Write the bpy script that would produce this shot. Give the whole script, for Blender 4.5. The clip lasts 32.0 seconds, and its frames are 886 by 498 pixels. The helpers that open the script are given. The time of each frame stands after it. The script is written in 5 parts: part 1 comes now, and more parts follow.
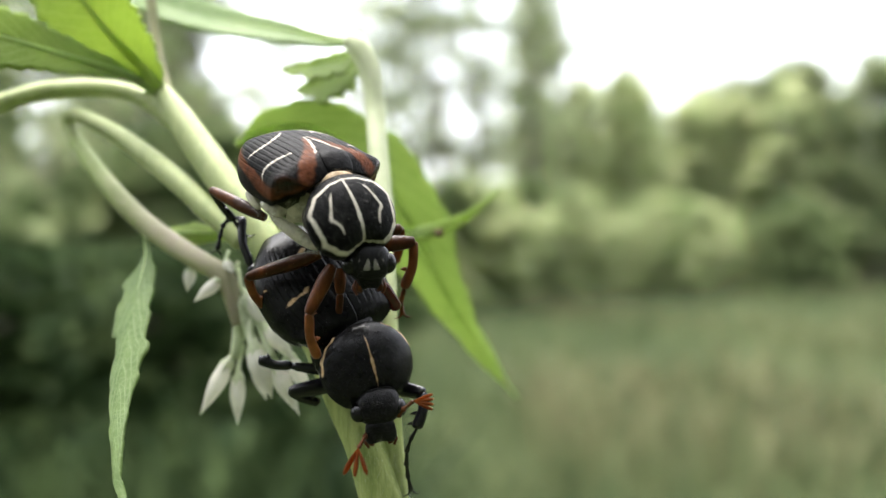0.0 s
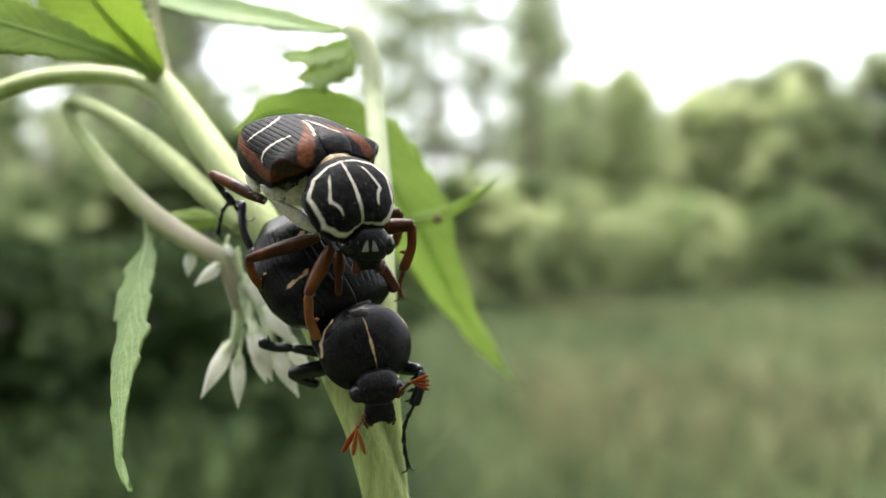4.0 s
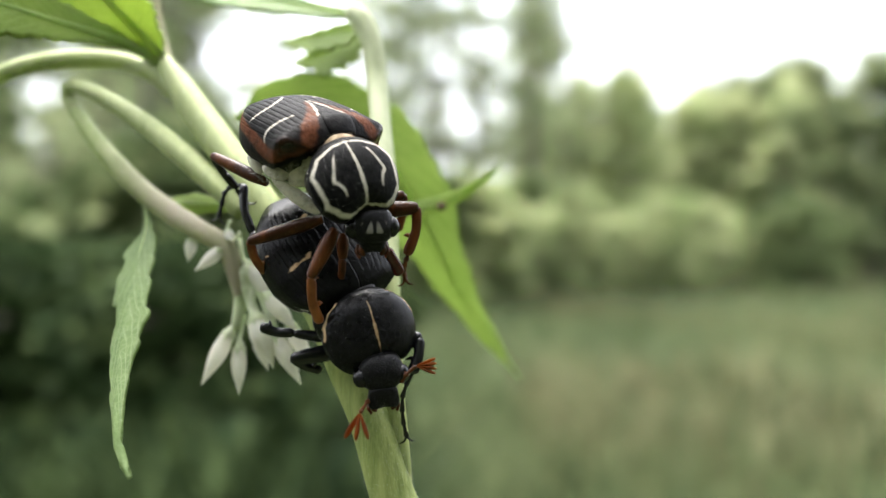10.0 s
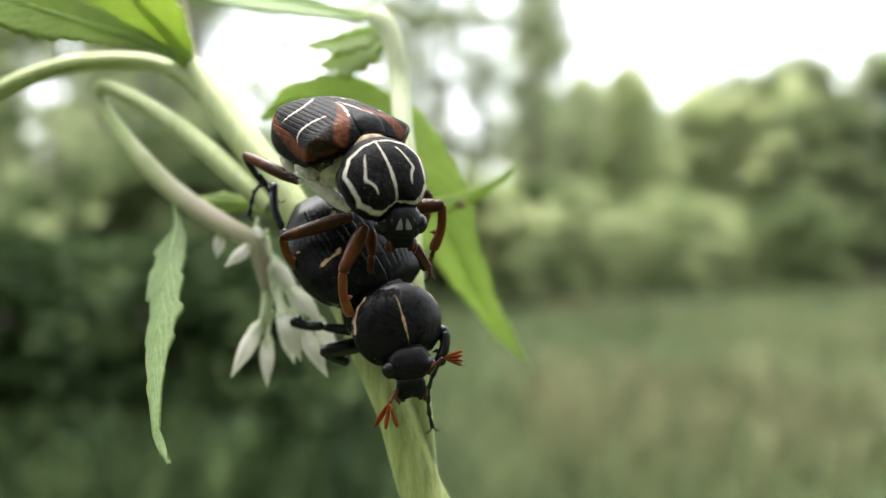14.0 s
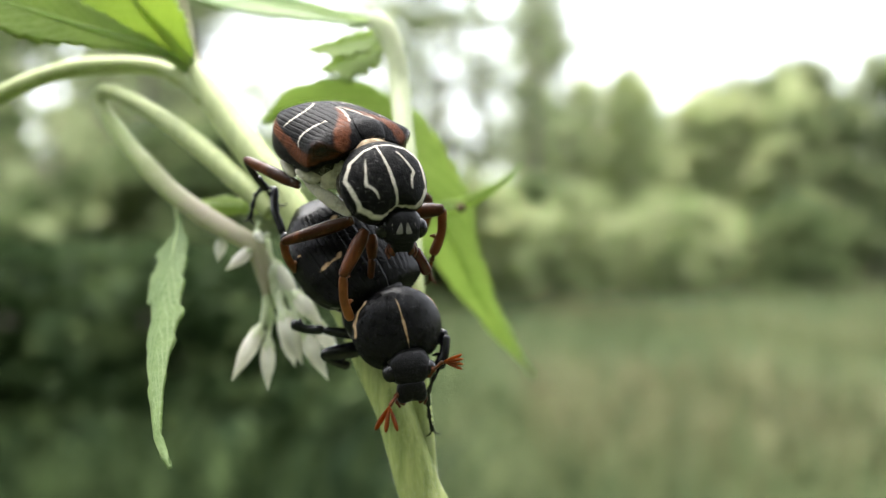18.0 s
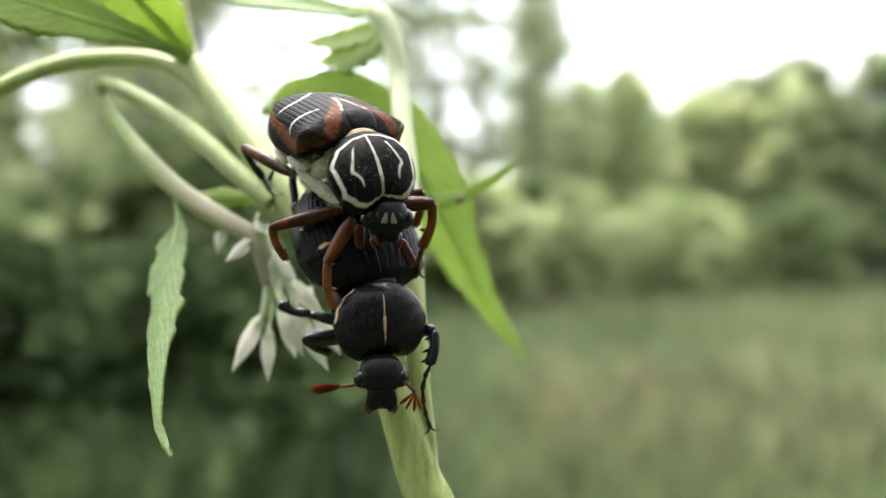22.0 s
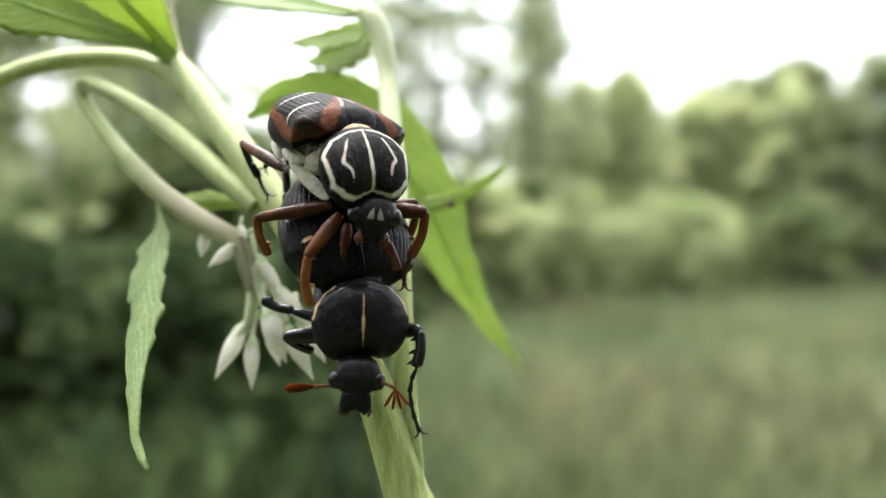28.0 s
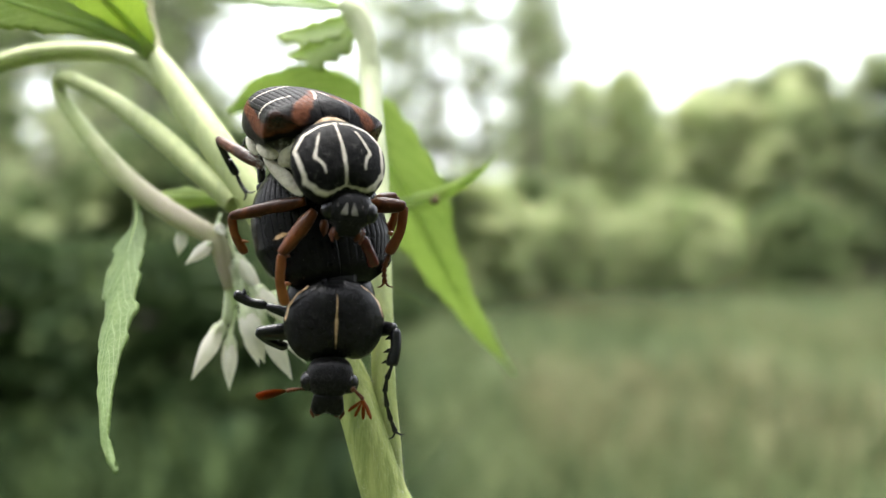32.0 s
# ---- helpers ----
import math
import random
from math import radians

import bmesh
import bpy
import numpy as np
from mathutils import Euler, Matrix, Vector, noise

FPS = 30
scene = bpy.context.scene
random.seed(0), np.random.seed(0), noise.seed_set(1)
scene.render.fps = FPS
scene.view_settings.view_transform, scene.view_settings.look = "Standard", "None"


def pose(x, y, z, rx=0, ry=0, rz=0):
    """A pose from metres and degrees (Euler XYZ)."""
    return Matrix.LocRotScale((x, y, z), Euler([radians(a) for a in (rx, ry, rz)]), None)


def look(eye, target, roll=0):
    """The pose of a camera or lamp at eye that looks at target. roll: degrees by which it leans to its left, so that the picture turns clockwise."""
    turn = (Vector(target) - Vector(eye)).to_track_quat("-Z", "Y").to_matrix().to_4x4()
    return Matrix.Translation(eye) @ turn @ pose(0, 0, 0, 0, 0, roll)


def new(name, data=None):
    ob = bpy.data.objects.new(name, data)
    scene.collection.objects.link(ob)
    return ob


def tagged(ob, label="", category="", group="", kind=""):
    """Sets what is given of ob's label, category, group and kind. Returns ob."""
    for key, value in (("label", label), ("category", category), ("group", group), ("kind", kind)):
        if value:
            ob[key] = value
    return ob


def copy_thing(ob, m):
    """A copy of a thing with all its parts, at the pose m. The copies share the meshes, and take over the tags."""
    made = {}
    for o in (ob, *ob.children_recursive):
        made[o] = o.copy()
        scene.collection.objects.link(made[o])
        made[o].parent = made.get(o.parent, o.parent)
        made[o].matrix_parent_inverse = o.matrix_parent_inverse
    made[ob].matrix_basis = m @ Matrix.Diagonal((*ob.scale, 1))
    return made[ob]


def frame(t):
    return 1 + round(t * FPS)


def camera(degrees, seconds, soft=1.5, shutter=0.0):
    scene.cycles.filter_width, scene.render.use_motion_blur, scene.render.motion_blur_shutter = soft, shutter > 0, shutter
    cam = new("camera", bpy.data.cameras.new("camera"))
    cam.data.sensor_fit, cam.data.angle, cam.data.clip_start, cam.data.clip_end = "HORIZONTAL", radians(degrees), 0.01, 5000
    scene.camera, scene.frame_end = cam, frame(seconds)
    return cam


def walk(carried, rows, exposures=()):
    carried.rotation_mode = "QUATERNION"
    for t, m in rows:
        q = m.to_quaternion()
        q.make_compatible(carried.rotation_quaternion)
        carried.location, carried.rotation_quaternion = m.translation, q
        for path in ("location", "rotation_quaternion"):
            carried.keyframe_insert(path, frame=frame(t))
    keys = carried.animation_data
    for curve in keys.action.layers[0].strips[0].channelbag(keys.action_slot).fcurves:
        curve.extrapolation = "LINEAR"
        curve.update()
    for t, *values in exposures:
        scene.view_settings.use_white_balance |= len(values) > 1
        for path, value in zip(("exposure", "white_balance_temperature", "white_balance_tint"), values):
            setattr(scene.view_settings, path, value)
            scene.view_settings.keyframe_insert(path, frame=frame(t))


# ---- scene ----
cam = camera(60, 32.0, 1.4)
cam.data.dof.use_dof, cam.data.dof.focus_distance = True, 0.053
cam.data.dof.aperture_fstop = 16.5

PATH = [
    (0.0, pose(0.00152, 0.00082, 1.20172, 90.255, 0.045, -0.118)),
    (0.5, pose(0.00144, 0.00097, 1.20076, 90.097, 0.111, -0.110)),
    (1.0, pose(0.00159, 0.00146, 1.20021, 90.063, 0.081, -0.132)),
    (1.5, pose(0.00222, 0.00195, 1.19999, 90.083, 0.031, -0.161)),
    (2.0, pose(0.00194, 0.00124, 1.20080, 90.032, 0.097, -0.146)),
    (2.5, pose(0.00244, 0.00150, 1.20017, 90.054, 0.080, -0.134)),
    (3.0, pose(0.00214, 0.00087, 1.20032, 90.047, 0.254, -0.120)),
    (3.5, pose(0.00231, 0.00093, 1.20031, 90.061, 0.134, -0.134)),
    (5.5, pose(-0.00157, -0.00262, 1.20274, 89.962, 0.024, 0.088)),
    (6.0, pose(0.00029, 0.00075, 1.20092, 90.010, 0.097, -0.040)),
    (6.5, pose(0.00063, 0.00059, 1.20162, 89.985, 0.081, -0.030)),
    (7.0, pose(0.00051, 0.00029, 1.20098, 89.977, 0.086, -0.035)),
    (7.5, pose(0.00073, 0.00083, 1.20044, 90.019, 0.010, -0.070)),
    (8.0, pose(0.00136, 0.00141, 1.20050, 90.025, 0.021, -0.072)),
    (8.5, pose(0.00104, 0.00111, 1.20046, 90.028, -0.007, -0.071)),
    (9.0, pose(0.00203, 0.00216, 1.19993, 89.990, 0.034, -0.152)),
    (9.5, pose(0.00179, 0.00189, 1.19971, 89.990, -0.083, -0.145)),
    (10.0, pose(0.00127, 0.00126, 1.19955, 90.008, -0.052, -0.138)),
    (10.5, pose(0.00123, 0.00150, 1.19958, 90.011, -0.028, -0.134)),
    (11.0, pose(0.00163, 0.00177, 1.19961, 89.993, -0.010, -0.140)),
    (11.5, pose(0.00085, 0.00084, 1.19966, 90.009, -0.025, -0.118)),
    (12.0, pose(0.00004, 0.00001, 1.19966, 89.983, -0.020, -0.043)),
    (12.5, pose(-0.00003, 0.00001, 1.19981, 89.993, 0.027, -0.026)),
    (13.0, pose(-0.00000, -0.00000, 1.20000, 90.000, -0.000, 0.000)),
    (13.5, pose(-0.00021, -0.00042, 1.19967, 89.973, -0.081, -0.018)),
    (14.0, pose(-0.00041, -0.00063, 1.19929, 89.986, -0.040, -0.004)),
    (14.5, pose(-0.00090, -0.00115, 1.19940, 90.015, -0.094, 0.052)),
    (16.5, pose(-0.00048, -0.00087, 1.19973, 90.026, -0.052, 0.045)),
    (17.0, pose(-0.00075, -0.00112, 1.19964, 90.038, -0.056, 0.045)),
    (17.5, pose(-0.00055, -0.00098, 1.19946, 90.043, -0.019, 0.045)),
    (18.0, pose(-0.00039, -0.00088, 1.19947, 90.099, -0.079, 0.026)),
    (18.5, pose(-0.00079, -0.00118, 1.19947, 90.099, -0.094, 0.031)),
    (19.0, pose(-0.00051, -0.00100, 1.19940, 90.108, -0.022, 0.013)),
    (19.5, pose(-0.00013, -0.00060, 1.19931, 90.041, 0.057, -0.003)),
    (20.0, pose(-0.00027, -0.00019, 1.19902, 90.027, 0.104, 0.005)),
    (20.5, pose(-0.00018, 0.00016, 1.19950, 90.039, 0.170, -0.020)),
    (21.0, pose(-0.00056, -0.00035, 1.19907, 90.051, 0.088, 0.007)),
    (21.5, pose(0.00019, 0.00001, 1.19881, 90.064, 0.136, -0.030)),
    (22.0, pose(-0.00042, -0.00094, 1.19871, 90.072, 0.140, -0.030)),
    (22.5, pose(-0.00017, -0.00060, 1.19876, 90.060, 0.101, -0.011)),
    (23.0, pose(-0.00018, 0.00014, 1.19892, 90.040, 0.046, -0.018)),
    (23.5, pose(0.00004, -0.00006, 1.19877, 90.046, 0.049, -0.019)),
    (24.0, pose(0.00037, 0.00032, 1.19898, 90.046, 0.016, -0.056)),
    (24.5, pose(0.00063, 0.00092, 1.19899, 90.045, -0.015, -0.057)),
    (25.0, pose(0.00089, 0.00085, 1.19895, 90.047, -0.059, -0.075)),
    (25.5, pose(0.00073, 0.00069, 1.19904, 90.048, -0.064, -0.077)),
    (27.5, pose(0.00085, 0.00053, 1.19908, 90.047, -0.046, -0.079)),
    (28.0, pose(0.00047, 0.00064, 1.19919, 90.045, -0.042, -0.079)),
    (28.5, pose(0.00052, 0.00037, 1.19928, 90.048, -0.037, -0.027)),
    (29.0, pose(0.00117, 0.00153, 1.19915, 90.060, -0.222, -0.072)),
    (29.5, pose(0.00084, 0.00063, 1.19896, 90.048, -0.093, -0.085)),
    (30.0, pose(0.00123, 0.00135, 1.19907, 90.021, -0.107, -0.093)),
    (30.5, pose(0.00186, 0.00140, 1.19909, 90.022, -0.109, -0.112)),
    (31.0, pose(0.00209, 0.00177, 1.19907, 90.017, -0.131, -0.129)),
    (31.5, pose(0.00181, 0.00202, 1.19888, 90.014, -0.073, -0.121)),
    (32.0, pose(0.00189, 0.00185, 1.19903, 90.016, -0.063, -0.121)),
]
walk(cam, PATH, [(0.0, 2.52), (14.5, 2.52), (17.0, 2.64), (32.0, 2.64)])

# ---- light ----
world = bpy.data.worlds.new("overcast_sky")
scene.world = world
world.use_nodes = True
wn = world.node_tree
sky = wn.nodes.new("ShaderNodeTexSky")
sky.sky_type, sky.sun_disc = "NISHITA", False
sky.sun_elevation, sky.sun_rotation = radians(75), radians(320)
sky.air_density, sky.dust_density, sky.ozone_density = 1.0, 5.0, 1.0
pale = wn.nodes.new("ShaderNodeHueSaturation")
pale.inputs["Saturation"].default_value = 0.28
wn.links.new(sky.outputs[0], pale.inputs["Color"])
wn.links.new(pale.outputs[0], wn.nodes["Background"].inputs[0])
wn.nodes["Background"].inputs[1].default_value = 0.15

sun = new("sun", bpy.data.lights.new("sun", "SUN"))
sun.data.energy, sun.data.angle, sun.data.color = 0.7, radians(50), (1.0, 0.97, 0.92)
sun.matrix_world = look((-1.5, 1.8, 10), (0, 0, 1.2))

# ---- small helpers ----
MM = 0.001
HOME = {}


def mesh_of(bm, smooth=True):
    me = bpy.data.meshes.new("mesh")
    bmesh.ops.recalc_face_normals(bm, faces=bm.faces)
    bm.to_mesh(me)
    bm.free()
    if smooth:
        me.polygons.foreach_set("use_smooth", [True] * len(me.polygons))
    return me


def thing(name, origin, label, category, group=""):
    """An empty at origin, in millimetres from the point 1.2 m above the ground."""
    ob = new(name)
    ob.empty_display_size = 0.002
    ob.location = Vector(origin) * MM + Vector((0, 0, 1.2))
    HOME[ob] = Vector(origin)
    return tagged(ob, label, category, group)


def part(name, bm, material, parent, label="", origin=None, smooth=True):
    """Links a bmesh, in the same millimetres, as one mesh under a thing or a part."""
    at = HOME[parent] if origin is None else Vector(origin)
    for v in bm.verts:
        v.co = (v.co - at) * MM
    me = mesh_of(bm, smooth)
    me.materials.append(material)
    ob = new(name, me)
    ob.parent = parent
    ob.location = (at - HOME[parent]) * MM
    HOME[ob] = at
    return tagged(ob, label)


def axes(origin, forward, left):
    """A body's frame: x to its right, y forward, z to its back."""
    y = Vector(forward).normalized()
    x = -Vector(left)
    x = (x - y * x.dot(y)).normalized()
    z = x.cross(y)
    return Matrix.Translation(origin) @ Matrix((x, y, z)).transposed().to_4x4()


def spline(points, n):
    """A smooth line (Catmull-Rom) through points of any length, n steps a span."""
    pts = [np.array(p, float) for p in points]
    pts = [2 * pts[0] - pts[1], *pts, 2 * pts[-1] - pts[-2]]
    out = []
    for a, b, c, d in zip(pts, pts[1:], pts[2:], pts[3:]):
        for k in range(n):
            t = k / n
            out.append(0.5 * (2 * b + (c - a) * t + (2 * a - 5 * b + 4 * c - d) * t * t + (3 * b - a - 3 * c + d) * t ** 3))
    out.append(pts[-2])
    return out


def tube(rows, n=6, sides=10, flat=1.0, side=(0, -1, 0), bumps=0.0):
    """A round stem through rows of x, y, z, radius, closed at both ends."""
    bm = bmesh.new()
    line = spline(rows, n)
    rings, ref = [], Vector(side)
    for k, row in enumerate(line):
        c, r = Vector(row[:3]), max(row[3], 0.01)
        t = Vector(line[min(k + 1, len(line) - 1)][:3]) - Vector(line[max(k - 1, 0)][:3])
        t = t.normalized() if t.length > 1e-6 else Vector((0, 0, 1))
        ref = (ref - t * ref.dot(t)).normalized()
        other = t.cross(ref)
        ring = []
        for a in range(sides):
            w = 2 * math.pi * a / sides
            q = 1 + bumps * math.cos(w * 5)
            ring.append(bm.verts.new(c + (ref * math.cos(w) * flat + other * math.sin(w)) * r * q))
        rings.append(ring)
    for p, q in zip(rings, rings[1:]):
        for a in range(sides):
            bm.faces.new((p[a], p[a - 1], q[a - 1], q[a]))
    bm.faces.new(rings[0])
    bm.faces.new(rings[-1])
    return bm


def blob(rx, ry, rz, m=None, segs=24, rings=16, shape=None):
    """A rounded body; shape bends each of its points."""
    bm = bmesh.new()
    bmesh.ops.create_uvsphere(bm, u_segments=segs, v_segments=rings, radius=1)
    for v in bm.verts:
        p = Vector((v.co.x * rx, v.co.y * ry, v.co.z * rz))
        if shape:
            p = Vector(shape(p))
        v.co = m @ p if m else p
    return bm


def sheet(surf, us, vs, m=None, thick=0.15, tone=None):
    """A closed shell with that thickness over surf(u, v) -> point."""
    bm = bmesh.new()
    grid = [[Vector(surf(u, v)) for v in vs] for u in us]
    nu, nv = len(us), len(vs)
    nor = [[None] * nv for _ in us]
    for i in range(nu):
        for j in range(nv):
            du = grid[min(i + 1, nu - 1)][j] - grid[max(i - 1, 0)][j]
            dv = grid[i][min(j + 1, nv - 1)] - grid[i][max(j - 1, 0)]
            c = du.cross(dv)
            nor[i][j] = c.normalized() if c.length > 1e-9 else Vector((0, 0, 1))
    layers = []
    uv = bm.loops.layers.uv.new("UVMap")
    paint = bm.verts.layers.float_color.new("tone") if tone else None
    where = {}
    for s in (0.5, -0.5):
        lay = []
        for i in range(nu):
            row = []
            for j in range(nv):
                p = grid[i][j] + nor[i][j] * thick * s
                v = bm.verts.new(m @ p if m else p)
                where[v] = (i / (nu - 1), j / (nv - 1))
                if tone:
                    v[paint] = (*tone(us[i], vs[j]), 1.0)
                row.append(v)
            lay.append(row)
        layers.append(lay)
    a, b = layers
    for i in range(nu - 1):
        for j in range(nv - 1):
            bm.faces.new((a[i][j], a[i + 1][j], a[i + 1][j + 1], a[i][j + 1]))
            bm.faces.new((b[i][j], b[i][j + 1], b[i + 1][j + 1], b[i + 1][j]))
    for i in range(nu - 1):
        for j in (0, nv - 1):
            bm.faces.new((a[i][j], b[i][j], b[i + 1][j], a[i + 1][j]))
    for j in range(nv - 1):
        for i in (0, nu - 1):
            bm.faces.new((a[i][j], a[i][j + 1], b[i][j + 1], b[i][j]))
    for f in bm.faces:
        for loop in f.loops:
            loop[uv].uv = where[loop.vert]
    return bm


def near(lines, u, v, su, sv, wobble=0.05, soft=0.06):
    """How far u, v lies inside painted lines of u, v, half-width: 0 to 1. su, sv: millimetres along u and v."""
    best = 0.0
    j = wobble * noise.noise(Vector((u * su * 3.1, v * sv * 3.1, 1.7)))
    p = Vector((u * su, v * sv))
    for line in lines:
        for (u0, v0, w0), (u1, v1, w1) in zip(line, line[1:]):
            a, b = Vector((u0 * su, v0 * sv)), Vector((u1 * su, v1 * sv))
            d = b - a
            k = min(1.0, max(0.0, (p - a).dot(d) / max(d.length_squared, 1e-9)))
            w = w0 + (w1 - w0) * k
            best = max(best, min(1.0, max(0.0, (w + j - (p - a - d * k).length) / soft + 0.5)))
    return best


# ---- materials ----
def nodes_of(name):
    mat = bpy.data.materials.new(name)
    mat.use_nodes = True
    nt = mat.node_tree
    return mat, nt, nt.nodes["Principled BSDF"]


def mottled(name, dark, light, scale, rough=0.6, bump=0.0, bump_scale=None, detail=6.0, coords="Object", spec=0.5,
            lets=0.0, lets_col=None, cells=False, distance=0.0002, rand=0.0, mid=None, coat=0.0, stretch=1.0):
    """A surface of two tones that mingle at two scales, with fine relief; lets: how much light comes through it."""
    mat, nt, b = nodes_of(name)
    N, K = nt.nodes.new, nt.links.new
    tc = N("ShaderNodeTexCoord")
    big, small = N("ShaderNodeTexNoise"), N("ShaderNodeTexNoise")
    grain = N("ShaderNodeMapping")
    grain.inputs["Scale"].default_value = (1.0, 1.0, stretch)
    K(tc.outputs[coords], grain.inputs["Vector"])
    big.inputs["Scale"].default_value, big.inputs["Detail"].default_value = scale, detail
    small.inputs["Scale"].default_value, small.inputs["Detail"].default_value = scale * 6.3, 3.0
    for t in (big, small):
        K(grain.outputs[0], t.inputs["Vector"])
    mix = N("ShaderNodeMath")
    mix.operation = "MULTIPLY_ADD"
    mix.inputs[1].default_value = 0.35
    K(small.outputs[0], mix.inputs[0])
    K(big.outputs[0], mix.inputs[2])
    last = mix.outputs[0]
    if rand:
        info, add = N("ShaderNodeNewGeometry"), N("ShaderNodeMath")
        add.operation = "MULTIPLY_ADD"
        add.inputs[1].default_value = rand
        K(info.outputs["Random Per Island"], add.inputs[0])
        K(last, add.inputs[2])
        last = add.outputs[0]
    ramp = N("ShaderNodeValToRGB")
    ramp.color_ramp.elements[0].position, ramp.color_ramp.elements[1].position = 0.45 + rand * 0.3, 0.9 + rand * 0.7
    ramp.color_ramp.elements[0].color, ramp.color_ramp.elements[1].color = (*dark, 1), (*light, 1)
    if mid:
        e = ramp.color_ramp.elements.new(0.68 + rand * 0.5)
        e.color = (*mid, 1)
    K(last, ramp.inputs[0])
    K(ramp.outputs[0], b.inputs["Base Color"])
    b.inputs["Roughness"].default_value = rough
    b.inputs["Specular IOR Level"].default_value = spec
    b.inputs["Coat Weight"].default_value = coat
    b.inputs["Coat Roughness"].default_value = 0.2
    if bump:
        if cells:
            t = N("ShaderNodeTexVoronoi")
            t.inputs["Scale"].default_value = bump_scale
            pit = N("ShaderNodeMapRange")
            pit.interpolation_type = "SMOOTHSTEP"
            pit.inputs[1].default_value, pit.inputs[2].default_value = 0.08, 0.46
        else:
            t = N("ShaderNodeTexNoise")
            t.inputs["Scale"].default_value = bump_scale or scale * 8
            t.inputs["Detail"].default_value = 4.0
        K(grain.outputs[0], t.inputs["Vector"])
        bp = N("ShaderNodeBump")
        bp.inputs["Strength"].default_value, bp.inputs["Distance"].default_value = bump, distance
        K(t.outputs[0], pit.inputs[0] if cells else bp.inputs["Height"])
        if cells:
            K(pit.outputs[0], bp.inputs["Height"])
        K(bp.outputs[0], b.inputs["Normal"])
    if lets:
        tr, ms = N("ShaderNodeBsdfTranslucent"), N("ShaderNodeMixShader")
        if lets_col:
            tr.inputs[0].default_value = (*lets_col, 1)
        else:
            K(ramp.outputs[0], tr.inputs[0])
        ms.inputs[0].default_value = lets
        K(b.outputs[0], ms.inputs[1])
        K(tr.outputs[0], ms.inputs[2])
        K(ms.outputs[0], nt.nodes["Material Output"].inputs[0])
    return mat


def leaf_material(name, dark, light, vein, lets, glow):
    """A leaf: side veins and netting as relief and paler lines, light through the blade."""
    mat, nt, b = nodes_of(name)
    N, K = nt.nodes.new, nt.links.new

    def math_(op, a, bb=None):
        n = N("ShaderNodeMath")
        n.operation = op
        for i, v in enumerate((a, bb)):
            if v is None:
                continue
            if isinstance(v, (int, float)):
                n.inputs[i].default_value = v
            else:
                K(v, n.inputs[i])
        return n.outputs[0]

    uv, sep = N("ShaderNodeTexCoord"), N("ShaderNodeSeparateXYZ")
    K(uv.outputs["UV"], sep.inputs[0])
    off = math_("ABSOLUTE", math_("SUBTRACT", sep.outputs[0], 0.5))
    run = math_("SUBTRACT", sep.outputs[1], math_("MULTIPLY", off, 0.34))
    wob = N("ShaderNodeTexNoise")
    wob.inputs["Scale"].default_value = 9.0
    K(uv.outputs["UV"], wob.inputs["Vector"])
    run = math_("ADD", run, math_("MULTIPLY", wob.outputs[0], 0.05))
    tri = math_("PINGPONG", math_("MULTIPLY", run, 17.0), 0.5)
    line = math_("SUBTRACT", 1.0, math_("MINIMUM", math_("MULTIPLY", tri, 7.0), 1.0))
    net = N("ShaderNodeTexVoronoi")
    net.feature = "DISTANCE_TO_EDGE"
    net.inputs["Scale"].default_value = 1900.0
    K(uv.outputs["Object"], net.inputs["Vector"])
    netl = math_("SUBTRACT", 1.0, math_("MINIMUM", math_("MULTIPLY", net.outputs[0], 9.0), 1.0))
    veins = math_("MAXIMUM", line, math_("MULTIPLY", netl, 0.45))
    n1, n2 = N("ShaderNodeTexNoise"), N("ShaderNodeTexNoise")
    n1.inputs["Scale"].default_value, n2.inputs["Scale"].default_value = 110.0, 900.0
    for n in (n1, n2):
        K(uv.outputs["Object"], n.inputs["Vector"])
    tone = math_("ADD", math_("MULTIPLY", n1.outputs[0], 0.75), math_("MULTIPLY", n2.outputs[0], 0.3))
    ramp = N("ShaderNodeValToRGB")
    ramp.color_ramp.elements[0].position, ramp.color_ramp.elements[1].position = 0.36, 0.7
    ramp.color_ramp.elements[0].color, ramp.color_ramp.elements[1].color = (*dark, 1), (*light, 1)
    K(tone, ramp.inputs[0])
    mix = N("ShaderNodeMix")
    mix.data_type = "RGBA"
    K(math_("MULTIPLY", veins, 0.8), mix.inputs[0])
    K(ramp.outputs[0], mix.inputs[6])
    mix.inputs[7].default_value = (*vein, 1)
    K(mix.outputs[2], b.inputs["Base Color"])
    b.inputs["Roughness"].default_value, b.inputs["Specular IOR Level"].default_value = 0.55, 0.35
    bp = N("ShaderNodeBump")
    bp.invert = True
    bp.inputs["Strength"].default_value, bp.inputs["Distance"].default_value = 0.3, 0.00012
    K(veins, bp.inputs["Height"])
    K(bp.outputs[0], b.inputs["Normal"])
    tr, ms, hs = N("ShaderNodeBsdfTranslucent"), N("ShaderNodeMixShader"), N("ShaderNodeMix")
    hs.data_type = "RGBA"
    hs.inputs[0].default_value = 0.5
    K(mix.outputs[2], hs.inputs[6])
    hs.inputs[7].default_value = (*glow, 1)
    K(hs.outputs[2], tr.inputs[0])
    ms.inputs[0].default_value = lets
    K(b.outputs[0], ms.inputs[1])
    K(tr.outputs[0], ms.inputs[2])
    K(ms.outputs[0], nt.nodes["Material Output"].inputs[0])
    return mat


